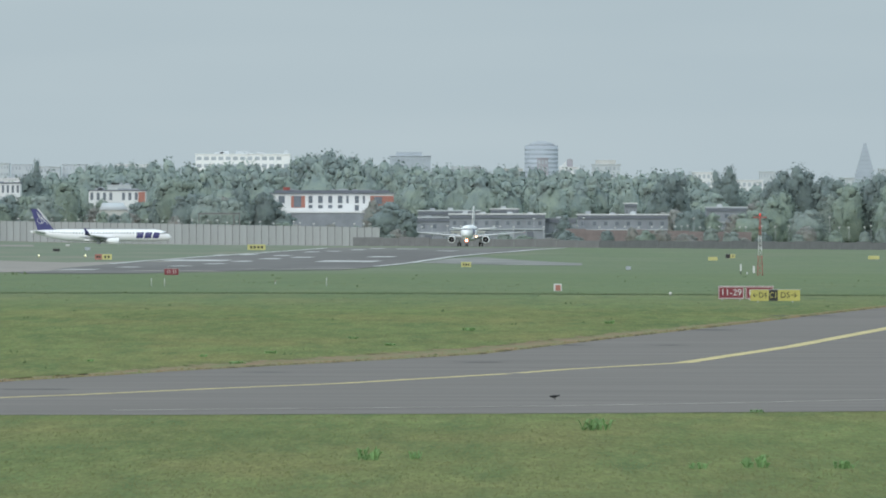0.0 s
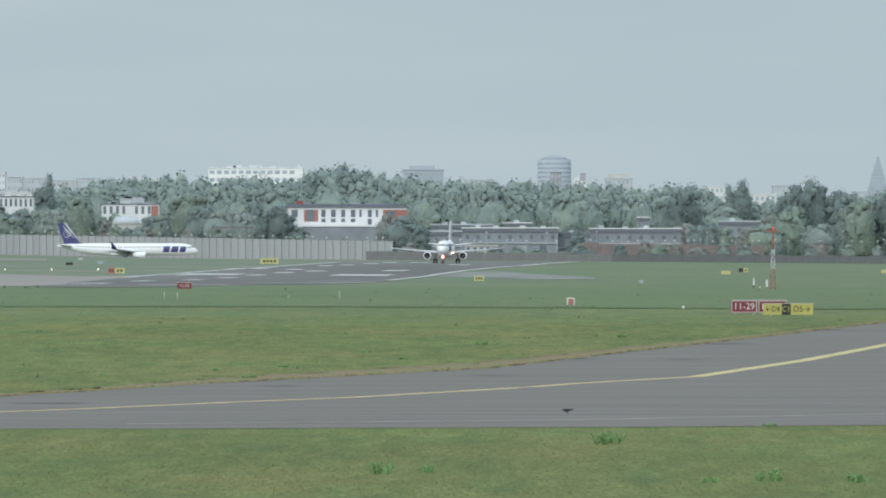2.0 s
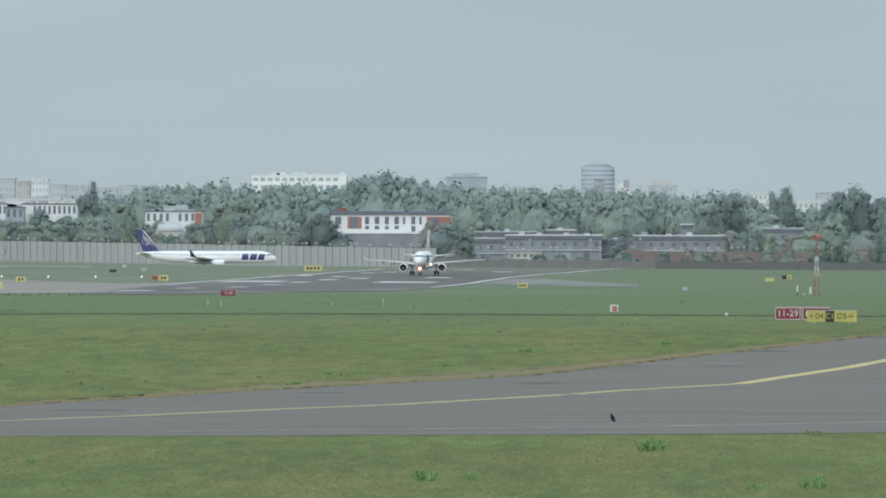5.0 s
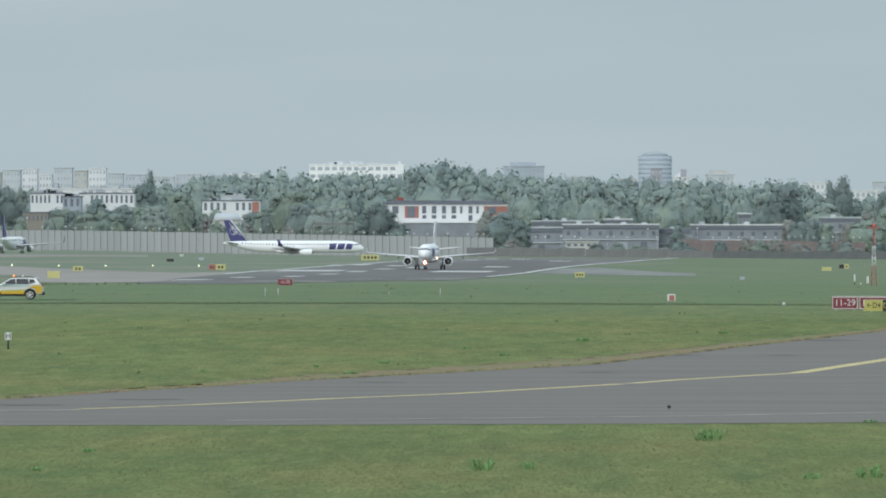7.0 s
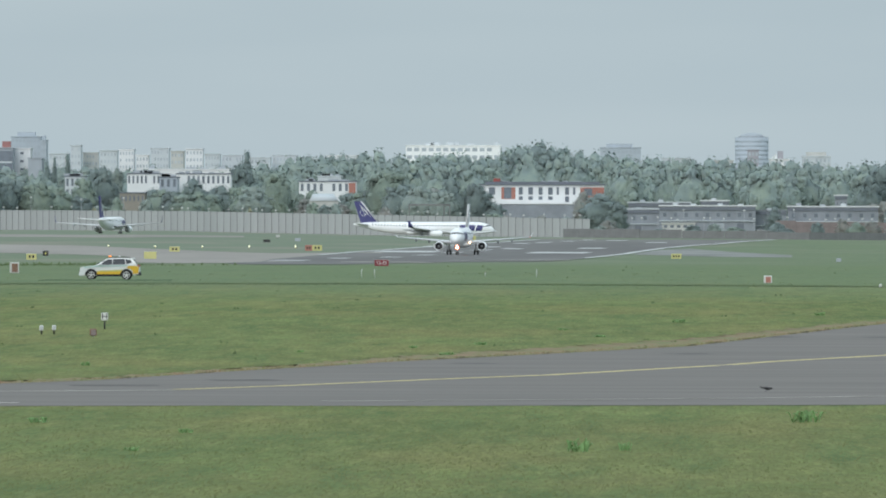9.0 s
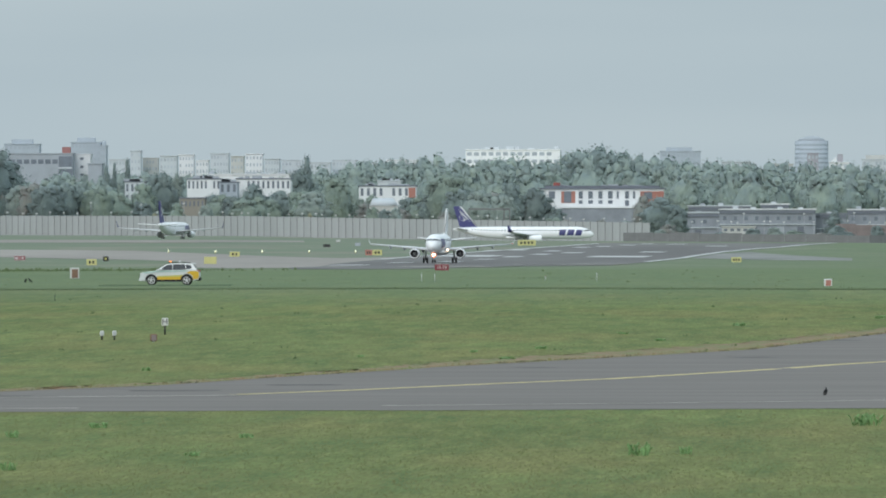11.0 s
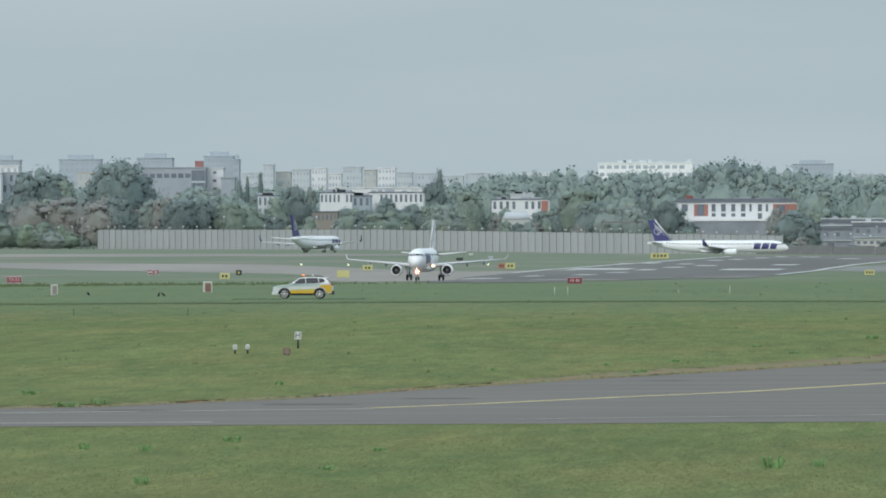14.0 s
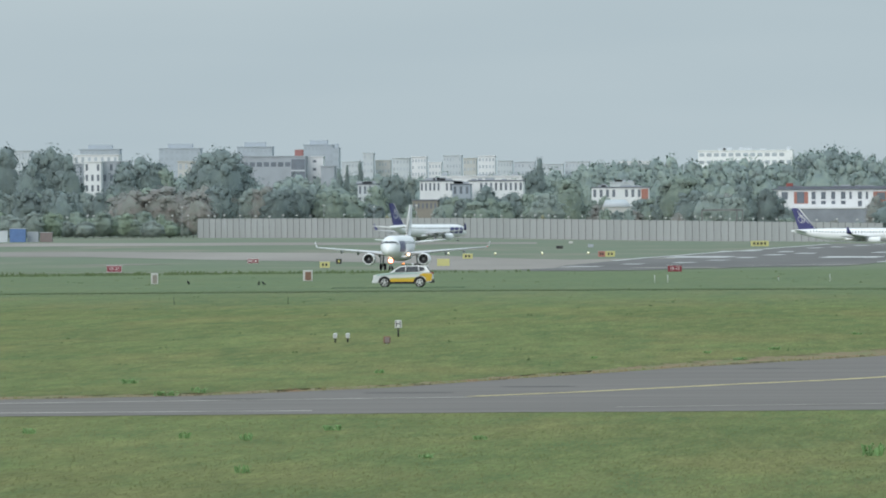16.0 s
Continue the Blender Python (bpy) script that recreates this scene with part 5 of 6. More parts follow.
# ---- trees ----
def tree_mesh(seed, slim=False, n=2700, grain=1.0):
    """A crown one metre high and wide made of leaf clumps round several boughs; returns points, faces and normals."""
    r = np.random.RandomState(seed)
    blobs = []
    if slim:
        for k in range(9):
            z = 0.1 + 0.84 * k / 8
            blobs.append((r.uniform(-0.08, 0.08), r.uniform(-0.08, 0.08), z, 0.36 * math.sin(math.pi * min(0.95, z * 0.75 + 0.22)) + 0.06, 0.12))
    else:
        for k in range(36):
            a, z = r.uniform(0, 2 * math.pi), r.uniform(0.14, 0.86)
            reach = 0.36 * math.sqrt(max(0.05, 1 - ((z - 0.46) / 0.54) ** 2))
            q = r.uniform(0.6, 1.04)
            br = r.uniform(0.055, 0.125)
            blobs.append((reach * q * math.cos(a), reach * q * math.sin(a), z, br * r.uniform(0.9, 1.4), br * r.uniform(0.65, 0.95)))
        blobs += [(0, 0, 0.5, 0.43, 0.4), (0, 0, 0.3, 0.4, 0.26)]
        blobs.append((r.uniform(-0.12, 0.12), 0, 0.85, 0.17, 0.14))
    verts, faces, normals = [], [], []

    def soft(d, c):
        # leaves of a bough face outwards together
        out = np.array((c[0], c[1], (c[2] - 0.4) * 0.8))
        v = np.array(d) * 0.2 + out / (np.linalg.norm(out) + 1e-6) * 0.7 + r.normal(size=3) * 0.17
        return tuple(v / (np.linalg.norm(v) + 1e-6))

    for bx, by, bz, br, bh in blobs:
        dense = 0.72 if br < 0.3 or slim else 0.86
        # the leafy mass of each bough
        k = len(verts)
        for i in range(5):
            lat = math.pi * (i + 0.5) / 5
            for j in range(8):
                q = dense * r.uniform(0.74, 1.14)
                a = 2 * math.pi * (j + 0.5 * (i % 2)) / 8
                d = (math.sin(lat) * math.cos(a), math.sin(lat) * math.sin(a), math.cos(lat))
                verts.append((bx + br * q * d[0], by + br * q * d[1], max(0.03, bz + bh * q * d[2])))
                normals.append(soft(d, verts[-1]))
        for i in range(4):
            for j in range(8):
                faces.append((k + 8 * i + j, k + 8 * i + 8 + j, k + 8 * i + 8 + (j + 1) % 8, k + 8 * i + (j + 1) % 8))
    share = np.array([q[3] * (q[3] + q[4]) for q in blobs])
    share /= share.sum()
    for i in range(n):
        bx, by, bz, br, bh = blobs[r.choice(len(blobs), p=share)]
        d = r.normal(size=3)
        d /= np.linalg.norm(d)
        q = r.uniform(0.7, 1.12) + (0.2 * r.rand() if r.rand() < 0.15 else 0)
        c = np.array((bx + d[0] * br * q, by + d[1] * br * q, max(0.03, bz + d[2] * bh * q)))
        t1 = np.cross(d + r.normal(size=3) * 0.5, (0, 0, 1.0))
        t1 /= np.linalg.norm(t1) + 1e-6
        t2 = np.cross(d, t1)
        s = r.uniform(0.009, 0.021) * grain
        k = len(verts)
        nv = soft(d, c)
        for a, b in ((-1, -0.6), (0.2, -1), (1, 0.3), (-0.2, 1)):
            verts.append(tuple(c + t1 * a * s + t2 * b * s + d * r.uniform(-0.4, 0.4) * s))
            normals.append(nv)
        faces.append((k, k + 1, k + 2, k + 3))
    pts = np.array(verts)
    pts[:, 2] *= 0.985 / np.percentile(pts[:, 2], 99.5)
    pts[:, :2] *= 0.48 / np.percentile(np.abs(pts[:, :2]), 99.5)
    return [tuple(p) for p in pts.tolist()], faces, normals


CROWNS = {}
for kind in range(6):
    for mi in range(len(LEAVES)):
        CROWNS[(kind, mi)] = None
crown_shapes = [tree_mesh(11 + k, k == 5) for k in range(6)]
wood_shapes = [tree_mesh(31 + k, False, 900, 1.6) for k in range(5)]
TRUNK = bpy.data.meshes.new("trunk")
bm = rod(bmesh.new(), (0, 0, 0), (0, 0, 0.5), 0.02, 0.012)
for a in range(5):
    c, s = math.cos(a * 1.26), math.sin(a * 1.26)
    rod(bm, (0, 0, 0.22 + 0.05 * a), (0.2 * c, 0.2 * s, 0.42 + 0.07 * a), 0.01, 0.004, 5)
bm.to_mesh(TRUNK)
bm.free()
TRUNK.materials.append(BARK)
TREE_LABELS = ("dense green broadleaf tree", "dark green broadleaf tree", "grey-green willow-like tree", "brownish autumn-tinged tree", "light green young tree", "yellow-leaved tree")


def tree(x, y, width, top, kind, leaf, slim=False, shrub=False):
    """A tree of that width in metres whose top is at that height."""
    g = ground_z(x, y)
    h = top - g
    if CROWNS[(kind, leaf)] is None:
        CROWNS[(kind, leaf)] = raw("crown", *crown_shapes[kind][:2], LEAVES[leaf], True, crown_shapes[kind][2])
    where = "behind the airfield" if y < 3800 else "in the far wood"
    label = TREE_LABELS[leaf] + " " + where
    name = "tree"
    if shrub:
        label, name = "low bushy " + ("light green" if leaf == 4 else "green") + " shrub near the wall", "shrub"
    if slim:
        label = "tall slim dark poplar " + where
    t = thing(name, label, name, Matrix.Translation((x, y, g)), name + "s behind the airfield")
    spin = Matrix.Rotation(random.uniform(0, 6.28), 4, "Z")
    for nm, me, k in (("trunk", TRUNK, 1), ("crown", CROWNS[(kind, leaf)], 1)):
        ob = new(nm, me)
        ob.parent = t
        ob.matrix_local = Matrix.Diagonal((width * (0.6 if nm == "trunk" else 1), width * (0.6 if nm == "trunk" else 1), h, 1)) @ spin
    return t


def tree_at(u, v, wide, d, kind, leaf, slim=False, shrub=False):
    """A tree by its bearing, the height of its top and its breadth as angles, and its distance."""
    return tree(d * math.tan((u - 784) / 20000), d, wide * d / 20000, 6 - (v - 405) / 20000 * d, kind, leaf, slim, shrub)


# the far wood: skyline by bearing
BACK_U = (-920, -700, -640, -560, -440, -380, -300, -240, -160, -60, 20, 60, 100, 130, 160, 190, 260, 300, 350, 430, 490, 525, 545, 575, 605, 640, 665, 740, 800, 860, 960, 1060, 1130, 1210, 1245, 1350, 1480, 1700)
BACK_V = (312, 316, 314, 316, 320, 318, 320, 318, 320, 322, 318, 310, 312, 306, 297, 295, 294, 292, 297, 297, 297, 284, 277, 271, 275, 284, 292, 297, 301, 303, 305, 307, 309, 306, 332, 330, 326, 326)
tr_rng = random.Random(3)
wood_v, wood_f, wood_n, base = [], [], [], 0
u = -910.0
while u < 1620:
    for d0, extra in ((4150, -4), (3950, 10)):
        uu = u + tr_rng.uniform(-8, 8)
        v = float(np.interp(uu, BACK_U, BACK_V)) + extra * tr_rng.uniform(0.4, 1.6) + tr_rng.uniform(-6, 4)
        d = d0 + tr_rng.uniform(-90, 90)
        x = d * math.tan((uu - 784) / 20000)
        g = ground_z(x, d)
        vs, fs, ns = wood_shapes[tr_rng.randrange(5)]
        a = tr_rng.uniform(0, 6.28)
        wide, high = tr_rng.uniform(62, 95) * d / 20000, 6 - (v - 405) / 20000 * d - g
        spin = np.array(((math.cos(a), math.sin(a), 0), (-math.sin(a), math.cos(a), 0), (0, 0, 1)))
        pts = np.array(vs) @ spin
        wood_n.append(np.array(ns) @ spin)
        wood_v.append(pts * (wide, wide, high) + (x, d, g))
        wood_f += [tuple(q + base for q in f) for f in fs]
        base += len(vs)
    u += 22
tagged(new("far_wood", raw("far_wood", np.concatenate(wood_v).tolist(), wood_f, HAZEDLEAF, True, np.concatenate(wood_n).tolist())), "dense far green wood on the skyline", "woodland", kind="stuff")
# trees nearer the airfield
FRONT_U = (-920, -880, -760, -700, -640, -560, -500, -420, -380, -330, -280, -245, -165, -120, -60, 0, 40, 100, 150, 215, 265, 310, 370, 420, 470, 500, 540, 600, 650, 735, 800, 900, 1000, 1060, 1150, 1200, 1250, 1300, 1350, 1420, 1480, 1530, 1600)
FRONT_V = (330, 330, 336, 340, 334, 336, 326, 328, 326, 330, 336, 356, 384, 354, 350, 352, 342, 340, 366, 378, 352, 332, 345, 350, 368, 384, 397, 399, 396, 396, 412, 412, 404, 402, 392, 360, 375, 380, 345, 330, 340, 345, 330)
u = -905.0
while u < 1610:
    v = float(np.interp(u, FRONT_U, FRONT_V)) + tr_rng.uniform(-3, 10)
    d = 3570 + tr_rng.uniform(-60, 60)
    tree_at(u, v, tr_rng.uniform(48, 78) if v < 390 else tr_rng.uniform(30, 45), d, tr_rng.randrange(5), tr_rng.choice((0, 1, 1, 2, 0, 3)))
    u += 21
# single trees that stand out
for u, v, wide, d, kind, leaf, slim in (
        (66, 283, 44, 3900, 5, 1, True), (52, 305, 60, 3880, 0, 1, False), (205, 293, 26, 4300, 5, 1, True), (190, 297, 20, 4320, 5, 1, True), (272, 290, 20, 4300, 5, 1, True), (292, 292, 18, 4300, 5, 1, True),
        (575, 271, 130, 4000, 1, 1, False), (540, 284, 90, 4010, 2, 1, False), (625, 284, 90, 4010, 3, 1, False), (690, 357, 92, 3390, 2, 1, False), (720, 372, 50, 3380, 0, 1, False),
        (1190, 306, 92, 3650, 1, 1, False), (1165, 322, 70, 3640, 3, 1, False), (1290, 294, 66, 3900, 5, 1, True), (1268, 302, 56, 3900, 5, 1, True), (1298, 306, 44, 3900, 5, 1, True),
        (1410, 292, 105, 3600, 0, 1, False), (1375, 315, 70, 3590, 2, 1, False), (1465, 312, 90, 3600, 4, 1, False), (1500, 325, 80, 3590, 1, 0, False), (1560, 305, 100, 3600, 3, 1, False), (1590, 310, 80, 3580, 0, 0, False),
        (1430, 370, 80, 3450, 3, 2, False), (1330, 372, 90, 3450, 2, 0, False), (1000, 380, 50, 3420, 5, 1, False), (1100, 332, 40, 4000, 2, 5, False), (1225, 308, 50, 4100, 3, 2, False),
        (-505, 263, 135, 3600, 1, 1, False), (-462, 288, 90, 3610, 3, 1, False), (-535, 285, 70, 3600, 2, 1, False), (-640, 277, 128, 3650, 0, 1, False), (-670, 300, 70, 3640, 4, 1, False), (-600, 296, 60, 3650, 1, 0, False),
        (-800, 258, 112, 3700, 0, 1, False), (-770, 272, 70, 3690, 2, 1, False), (-835, 285, 70, 3680, 3, 1, False), (-885, 260, 95, 3700, 4, 1, False), (-920, 262, 80, 3700, 1, 1, False),
        (-590, 330, 130, 3500, 2, 3, False), (-540, 340, 80, 3490, 1, 3, False), (-655, 335, 80, 3500, 3, 3, False), (-253, 288, 26, 3950, 5, 1, True), (-290, 300, 34, 3950, 5, 1, True), (-275, 294, 22, 3960, 5, 1, True),
        (-192, 311, 70, 3600, 1, 1, False), (-225, 330, 60, 3590, 3, 0, False), (-165, 312, 34, 3650, 0, 2, False), (-28, 332, 62, 3600, 2, 1, False), (75, 345, 90, 3480, 3, 2, False), (115, 318, 90, 3520, 1, 0, False),
        (315, 312, 110, 3560, 0, 0, False), (370, 345, 80, 3500, 2, 2, False), (425, 330, 70, 3560, 3, 1, False), (410, 352, 70, 3480, 1, 2, False), (470, 340, 60, 3560, 4, 1, False), (310, 382, 40, 3440, 2, 3, False), (182, 374, 36, 3440, 1, 0, False), (222, 375, 38, 3440, 3, 2, False), (202, 377, 30, 3430, 0, 1, False), (-165, 366, 34, 3440, 2, 0, False), (-112, 368, 34, 3440, 0, 2, False), (1262, 376, 46, 3455, 1, 0, False), (1300, 378, 50, 3450, 3, 3, False), (1235, 372, 40, 3455, 0, 1, False), (-135, 366, 44, 3620, 3, 1, False), (-75, 358, 46, 3620, 1, 0, False), (5, 360, 50, 3620, 4, 0, False), (180, 352, 40, 3630, 2, 0, False), (500, 374, 56, 3560, 2, 1, False), (484, 352, 50, 3570, 0, 1, False), (-100, 350, 60, 3640, 3, 1, False), (-45, 352, 60, 3640, 0, 0, False), (12, 348, 60, 3640, 2, 1, False), (-128, 362, 44, 3630, 1, 0, False), (240, 358, 50, 3640, 1, 1, False), (165, 360, 44, 3630, 4, 0, False), (660, 352, 44, 3500, 3, 3, False), (-205, 384, 14, 3420, 1, 5, False), (70, 384, 16, 3420, 3, 5, False)):
    tree_at(u, v, wide, d, kind, leaf, slim)
# shrubs left of the wall and between wall and road
u = -905.0
while u < -545:
    tree_at(u, 382 + tr_rng.uniform(-10, 14), tr_rng.uniform(30, 52), (3420 if u < -580 else 3500) + tr_rng.uniform(-50, 30), tr_rng.randrange(5), tr_rng.choice((4, 0, 2, 4)), shrub=True)
    u += 15
u = 690.0
while u < 1600:
    tree_at(u, 410 + tr_rng.uniform(-10, 12), tr_rng.uniform(26, 60), 3280 + tr_rng.uniform(-40, 30), tr_rng.randrange(5), tr_rng.choice((0, 1, 2, 3)), shrub=True)
    u += tr_rng.uniform(14, 62)
# hazy far hills of trees close the horizon
verts, faces = [], []
for i in range(0, 161):
    x = -1400 + i * 17.5
    z = 13 + 5 * noise.noise((x * 0.01, 3, 0)) + 3 * noise.noise((x * 0.05, 8, 0))
    verts += [(x, 4990 - abs(x) * 0.05, -3), (x, 4990 - abs(x) * 0.05, z)]
faces = [(2 * i, 2 * i + 2, 2 * i + 3, 2 * i + 1) for i in range(160)]
tagged(new("backdrop", raw("backdrop", verts, faces, HAZEDLEAF)), "distant wooded skyline", "backdrop", kind="structure")


# ---- meadow: tufts and weeds ----
def tufts(name, label, spots, mat):
    """Many small upright blades as one mesh: x, y, height, spread."""
    r = np.random.RandomState(4)
    verts, faces = [], []
    for x, y, h, w in spots:
        g = ground_z(x, y)
        for _ in range(2):
            a = r.uniform(-w, w)
            lean = r.uniform(-0.6, 0.6) * h
            back = h * r.uniform(1.0, 2.2)
            k = len(verts)
            hh = h * r.uniform(0.6, 1.1)
            verts += [(x + a - w * 0.35, y, g - 0.02), (x + a + w * 0.35, y, g - 0.02), (x + a + lean, y + back, g + hh)]
            faces.append((k, k + 1, k + 2))
    me = raw(name, verts, faces, mat)
    return tagged(new(name, me), label, "grass", kind="stuff")


GRASS_A = material("grass_blades", (0.19, 0.22, 0.09), 0.9, 0.1, 0.06, other=(0.23, 0.23, 0.11), island=0.25, leaf=0.5)
GRASS_B = material("dark_tufts", (0.11, 0.15, 0.06), 0.9, 0.15, 0.2, island=0.4, leaf=0.4)
# dark colour for the shadow along the turf's edge
EDGE_SHADE = material("turf_edge_shade", (0.085, 0.075, 0.045), 0.95, 0.2, 1.0, island=0.4)
GRASS_C = material("green_blades", (0.135, 0.185, 0.11), 0.9, 0.12, 0.2, island=0.3, leaf=0.4)
rg = np.random.RandomState(9)


def scatter(n, y0, y1, skip=None):
    out = []
    while len(out) < n:
        y = 1 / rg.uniform(1 / y1, 1 / y0)
        x = y * rg.uniform(-0.086, 0.042)
        if skip is None or not skip(x, y):
            out.append((x, y))
    return out


far_x, far_y = [p[0] / p[1] for p in TAXI_FAR], [p[1] for p in TAXI_FAR]
near_x, near_y = [p[0] / p[1] for p in TAXI_NEAR], [p[1] for p in TAXI_NEAR]


def on_taxiway(x, y):
    return np.interp(x / y, near_x, near_y) - 1 < y < np.interp(x / y, far_x, far_y) + 0.5


tufts("near_grass", "short uneven meadow grass blades", [(x, y, 0.02 + 0.05 * rg.rand() ** 3, 0.04 + 0.04 * rg.rand()) for x, y in scatter(42000, 215, 1000, on_taxiway)], GRASS_A)
tufts("dark_grass", "darker long grass tufts in the meadow", [(x, y, (0.03 + 0.1 * rg.rand() ** 3) * (y / 400) ** 0.5, 0.12 + 0.16 * rg.rand()) for x, y in scatter(260, 480, 1300, on_taxiway)], GRASS_B)
# a shallow ditch's shade, drawn as a line of dark grass, and fringes
ditch = along([(-71.09, 817.91), (-48.79, 823.16), (-32.52, 829.11), (-11.77, 829.11), (8.86, 819.88), (34.5, 805.58)], 2200)
tufts("ditch_shade_grass", "line of dark grass painting the shade of a shallow ditch", [(p.x, p.y + rg.uniform(-6, 6), rg.uniform(0.01, 0.05), 0.25) for p in ditch], GRASS_B)
# dark sheet for the ditch's shade; the ground itself is not dug
tagged(new("ditch", strip("ditch", [(-72.86, 814.65), (-48.63, 820.53), (-32.39, 825.8), (-11.74, 826.46), (8.82, 816.61), (34.39, 803.01)], [(-73.98, 827.12), (-49.38, 833.1), (-32.88, 838.44), (-11.92, 839.11), (8.95, 829.11), (34.89, 814.65)], GRASS_B, 0.02, 300, 4, 0.8)), "narrow dark strip painting the shade of a shallow ditch", "grass", kind="stuff")
fringe = along(TAXI_FAR, 2600)
# clusters of dark tufts that paint the shadow at the asphalt border
shade_spots = [along(TAXI_FAR, 2600)[int(i)] for c in rg.uniform(30, 2570, 70) for i in np.clip(c + rg.normal(size=9) * 6, 0, 2599)]
tufts("edge_shade_tufts", "dark tufts as painted shadow where turf meets the taxiway", [(p.x, p.y + rg.uniform(-0.3, 0.8), 0.04 + 0.07 * rg.rand(), 0.12) for p in shade_spots], EDGE_SHADE)
tufts("fringe_grass", "ragged dry grass along the taxiway edge", [(p.x, p.y + rg.uniform(0.2, 2.5), 0.03 + 0.16 * rg.rand() ** 3, 0.08) for p in fringe], DRY)
tufts("verge_grass", "longer grass in front of the service car", [(car_x + rg.uniform(-5, 5), car_y - 1.2 - 12 * rg.rand(), 0.05 + 0.06 * rg.rand(), 0.1) for _ in range(700)], GRASS_C)
clump_line = along([(-100.59, 1157.27), (-88.57, 1277.91), (-79.91, 1348.24), (-70.1, 1423.59), (-54.49, 1425.87)], 560)
tufts("rough_grass", "clumps of rough dark grass in the meadow", [(p.x + rg.normal() * 0.5, p.y + rg.uniform(-60, 60), 0.12 + 0.4 * rg.rand() ** 2, 0.45) for p in clump_line], GRASS_B)


def weed(x, y, wide, tall, seed):
    """A broad-leaved weed: leaves that arch up and out of one root."""
    r = np.random.RandomState(seed)
    t = thing("weed", "broad-leaved green weed in the meadow", "plant", Matrix.Translation((x, y, ground_z(x, y))), "weeds in the meadow")
    verts, faces = [], []
    for _ in range(40):
        a = r.uniform(0, 6.28)
        c, s = math.cos(a), math.sin(a)
        root = np.array((r.uniform(-0.35, 0.35) * wide, r.uniform(-0.4, 0.4), 0))
        ln, hh, w = wide * r.uniform(0.1, 0.26), tall * r.uniform(0.25, 1.1), 0.045 * wide * r.uniform(0.6, 1.3)
        k = len(verts)
        for q, zz, ww in ((0, 0, 0.2), (0.4, 0.75, 1), (0.75, 1, 0.9), (1, 0.8, 0.1)):
            p = root + np.array((c * ln * q, s * ln * q, hh * zz))
            verts += [tuple(p + np.array((-s, c, 0)) * w * ww), tuple(p - np.array((-s, c, 0)) * w * ww)]
        faces += [(k + 2 * i, k + 2 * i + 1, k + 2 * i + 3, k + 2 * i + 2) for i in range(3)]
    part("leaves", raw("leaves", verts, faces, WEED), None, t)
    return t


for i, (x, y, wide, tall) in enumerate(((4.55, 336.13, 1.2, 0.36), (-1.96, 292.71, 0.75, 0.34), (-0.72, 294.35, 0.45, 0.2), (6.37, 282.36, 0.6, 0.16), (7.85, 283.72, 0.9, 0.3), (10.04, 282.36, 0.7, 0.2),
                                       (-18.1, 332.92, 0.7, 0.16), (-13.11, 317.33, 0.5, 0.12), (-17.2, 275.45, 0.5, 0.2), (-19.76, 317.84, 0.5, 0.2), (-21.69, 321.16, 0.4, 0.18), (-13.52, 292.47, 0.5, 0.12), (-26.83, 329.75, 0.5, 0.16),
                                       (-8.95, 491.84, 0.9, 0.14), (-10.87, 512.73, 0.5, 0.12), (-27.85, 401.75, 1.1, 0.2), (-27.02, 407.58, 0.7, 0.24), (-31.57, 435.55, 0.9, 0.16), (-23.25, 462.84, 0.6, 0.16), (-15.6, 499.77, 0.4, 0.1), (-7.95, 523.08, 0.7, 0.14),
                                       (1.39, 603.58, 0.9, 0.18), (-4.55, 572.55, 0.6, 0.12), (-2.58, 548.79, 0.7, 0.12), (9.4, 634.77, 0.8, 0.18), (10.26, 369.1, 0.7, 0.1))):
    weed(x, y, wide, tall, 100 + i)


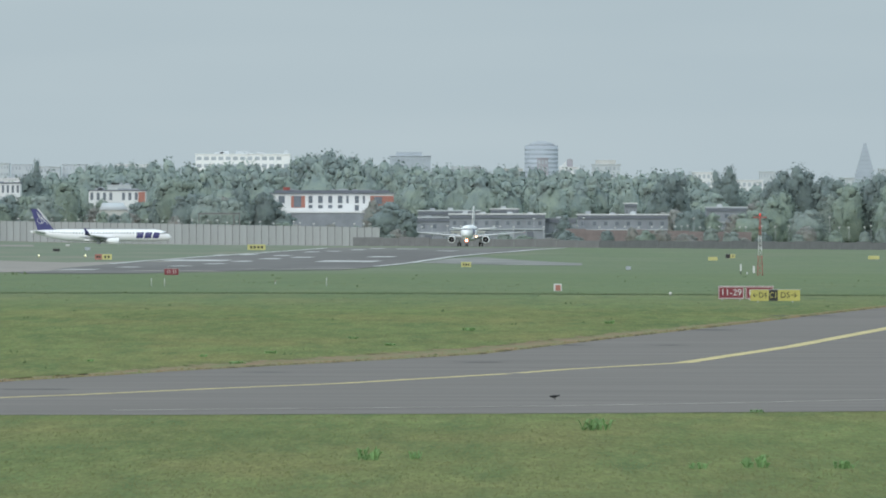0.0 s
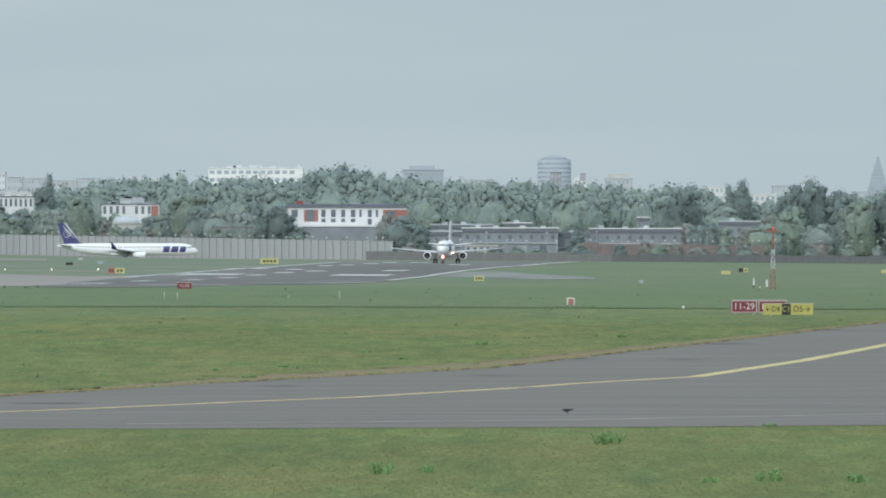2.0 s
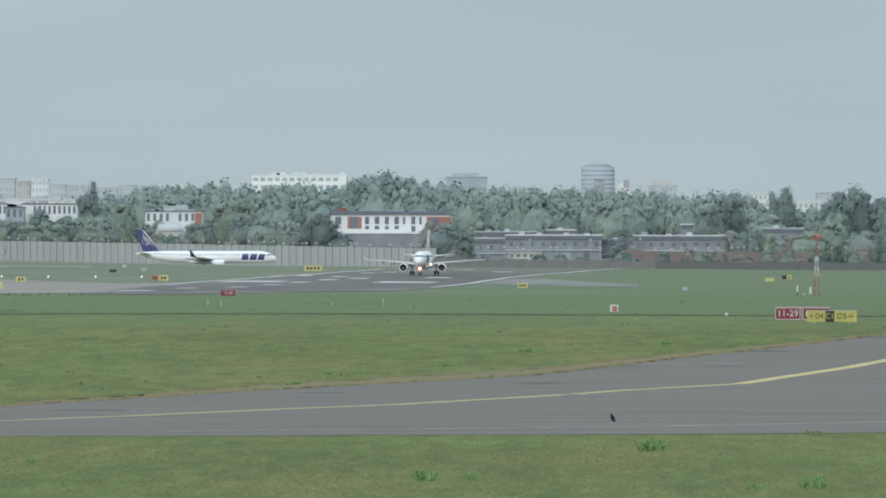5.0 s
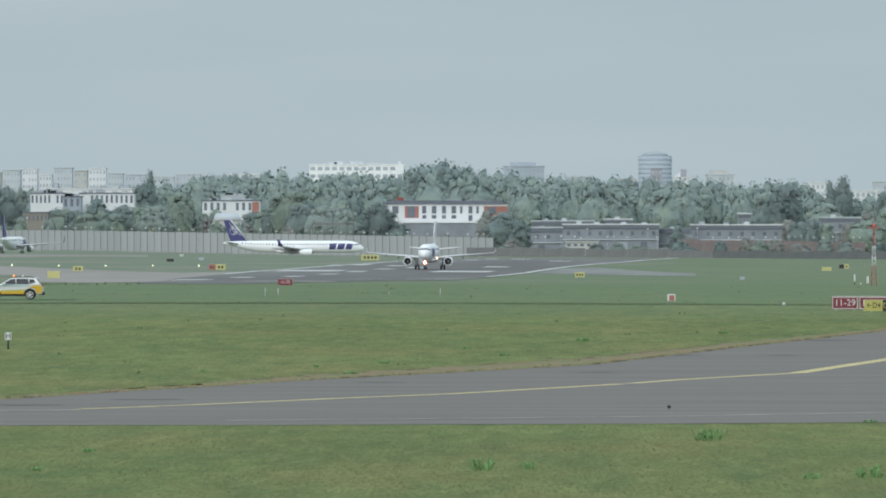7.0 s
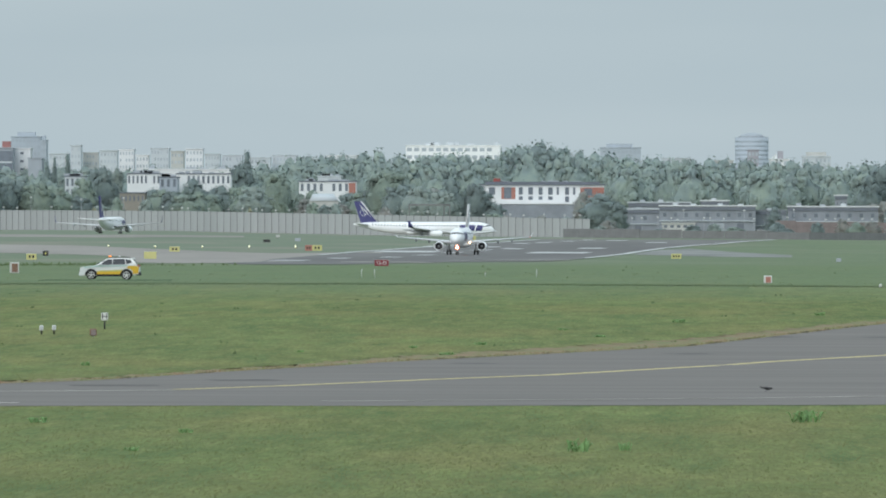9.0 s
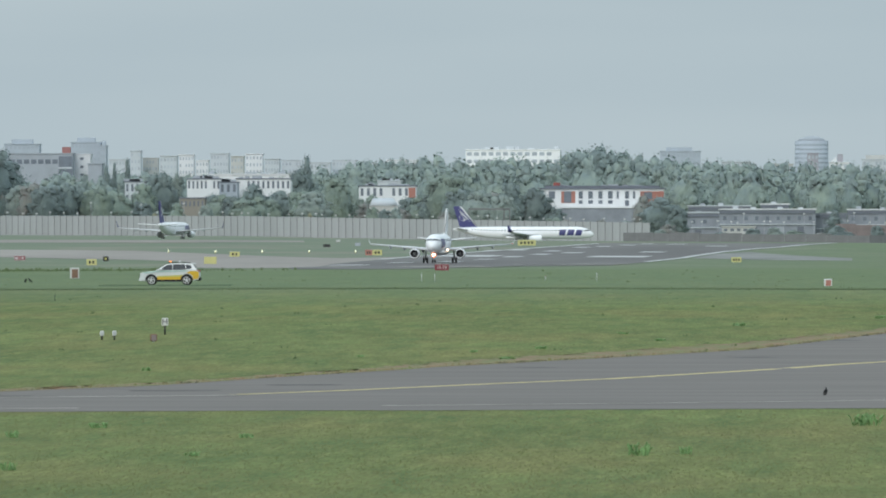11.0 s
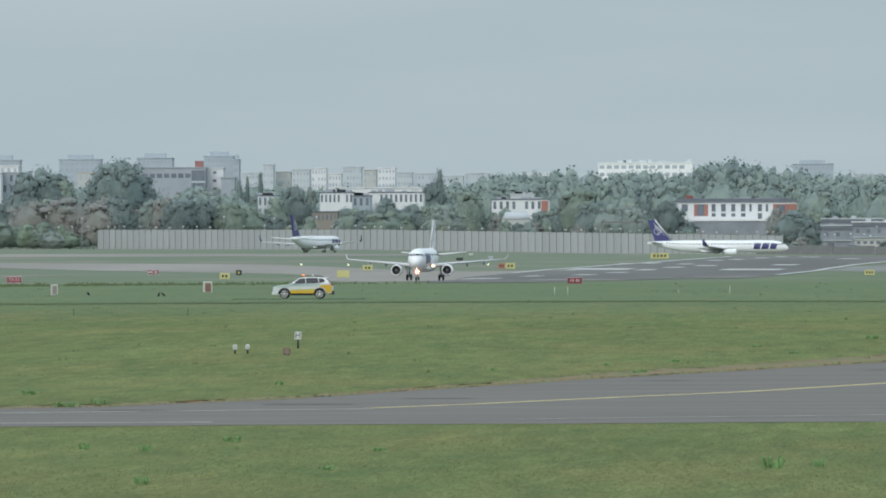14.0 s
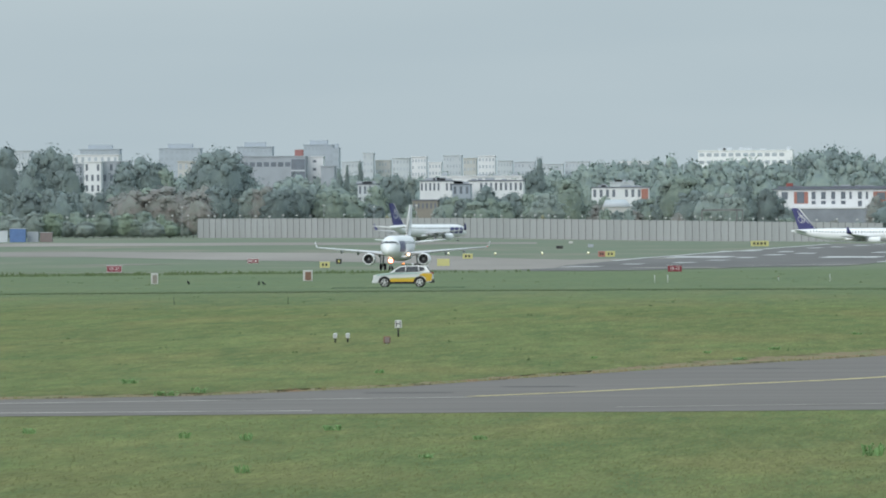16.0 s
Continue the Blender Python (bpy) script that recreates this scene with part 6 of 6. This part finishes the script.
# ---- what moves ----
def motions():
    rows = []
    for t, u in ((0, 832), (1, 800.5), (2, 767.5), (3, 730.5), (4, 692), (5, 651), (6.5, 584), (7.5, 534), (8.5, 477), (9.2, 434), (10.3, 354), (11.5, 261), (12.5, 177), (13.5, 87), (14.5, -11), (15.25, -93), (16, -182)):
        rows.append((t, u))
    keyed = []
    place = []
    for t, u in rows:
        y = 1.114 * (2440 - 53 * t - 0.32 * t * t)
        x = y * math.tan((u - 784) / 20000)
        place.append((t, x, y))
    for t, x, y in place:
        keyed.append((t, pose(x, y, ground_z(x, y) + 0.06, 0, 0, 270 - 4.0)))
    walk(landing_jet, keyed)
    keyed = []
    for t, u in ((0, 68), (1, 78), (2, 92), (3, 110), (4, 129), (5, 154), (6.5, 194), (7.5, 222), (8.5, 252), (9.2, 274), (10.3, 312), (11.5, 355), (12.5, 390), (13.5, 427), (14.5, 466), (15.5, 504), (16, 524)):
        x, y = 3097 * math.tan((u + 107 - 784) / 20000), 3097.0
        keyed.append((t, pose(x, y, ground_z(x, y) + 0.02, 0, 0, 0)))
    walk(taxi_jet, keyed)
    keyed = []
    for t, a in ((0, 6), (4, 7), (7, 8.5), (9, 10), (10.3, 11), (11.5, 13), (12.5, 16), (13.5, 19), (14.5, 24), (15.25, 29), (16, 34)):
        h = radians(a - 2.8)
        fx, fy = 2990 * math.tan((-193 - 784) / 20000), 2985.0
        x, y = fx + 15.8 * math.sin(h), fy + 15.8 * math.cos(h)
        keyed.append((t, pose(x, y, ground_z(x, y) + 0.02, 0, 0, 90 - (a - 2.8))))
    walk(turning_jet, keyed)
    cx, cy = 3.9, 392.23
    keyed = []
    for t, a, tip in ((0, 218, 26), (0.5, 216, 28), (1, 220, 10), (1.5, 216, 26), (2, 212, 24), (2.3, 200, 12), (2.5, 250, -25), (3, 260, -28), (3.3, 265, 10), (3.5, 270, 30), (4, 255, -28), (5, 250, -20), (6, 255, 5), (6.5, 265, 30), (7, 270, 25), (7.5, 280, -25), (8, 285, -28), (8.3, 310, 5), (8.5, 345, 26), (9, 350, 28), (9.2, 352, 28), (10.2, 310, 5), (11.5, 275, -25), (12.5, 275, -28), (16, 275, -25)):
        keyed.append((t, pose(cx, cy, ground_z(cx, cy) + 0.05, 0, tip, a)))
    walk(near_crow, keyed)


motions()
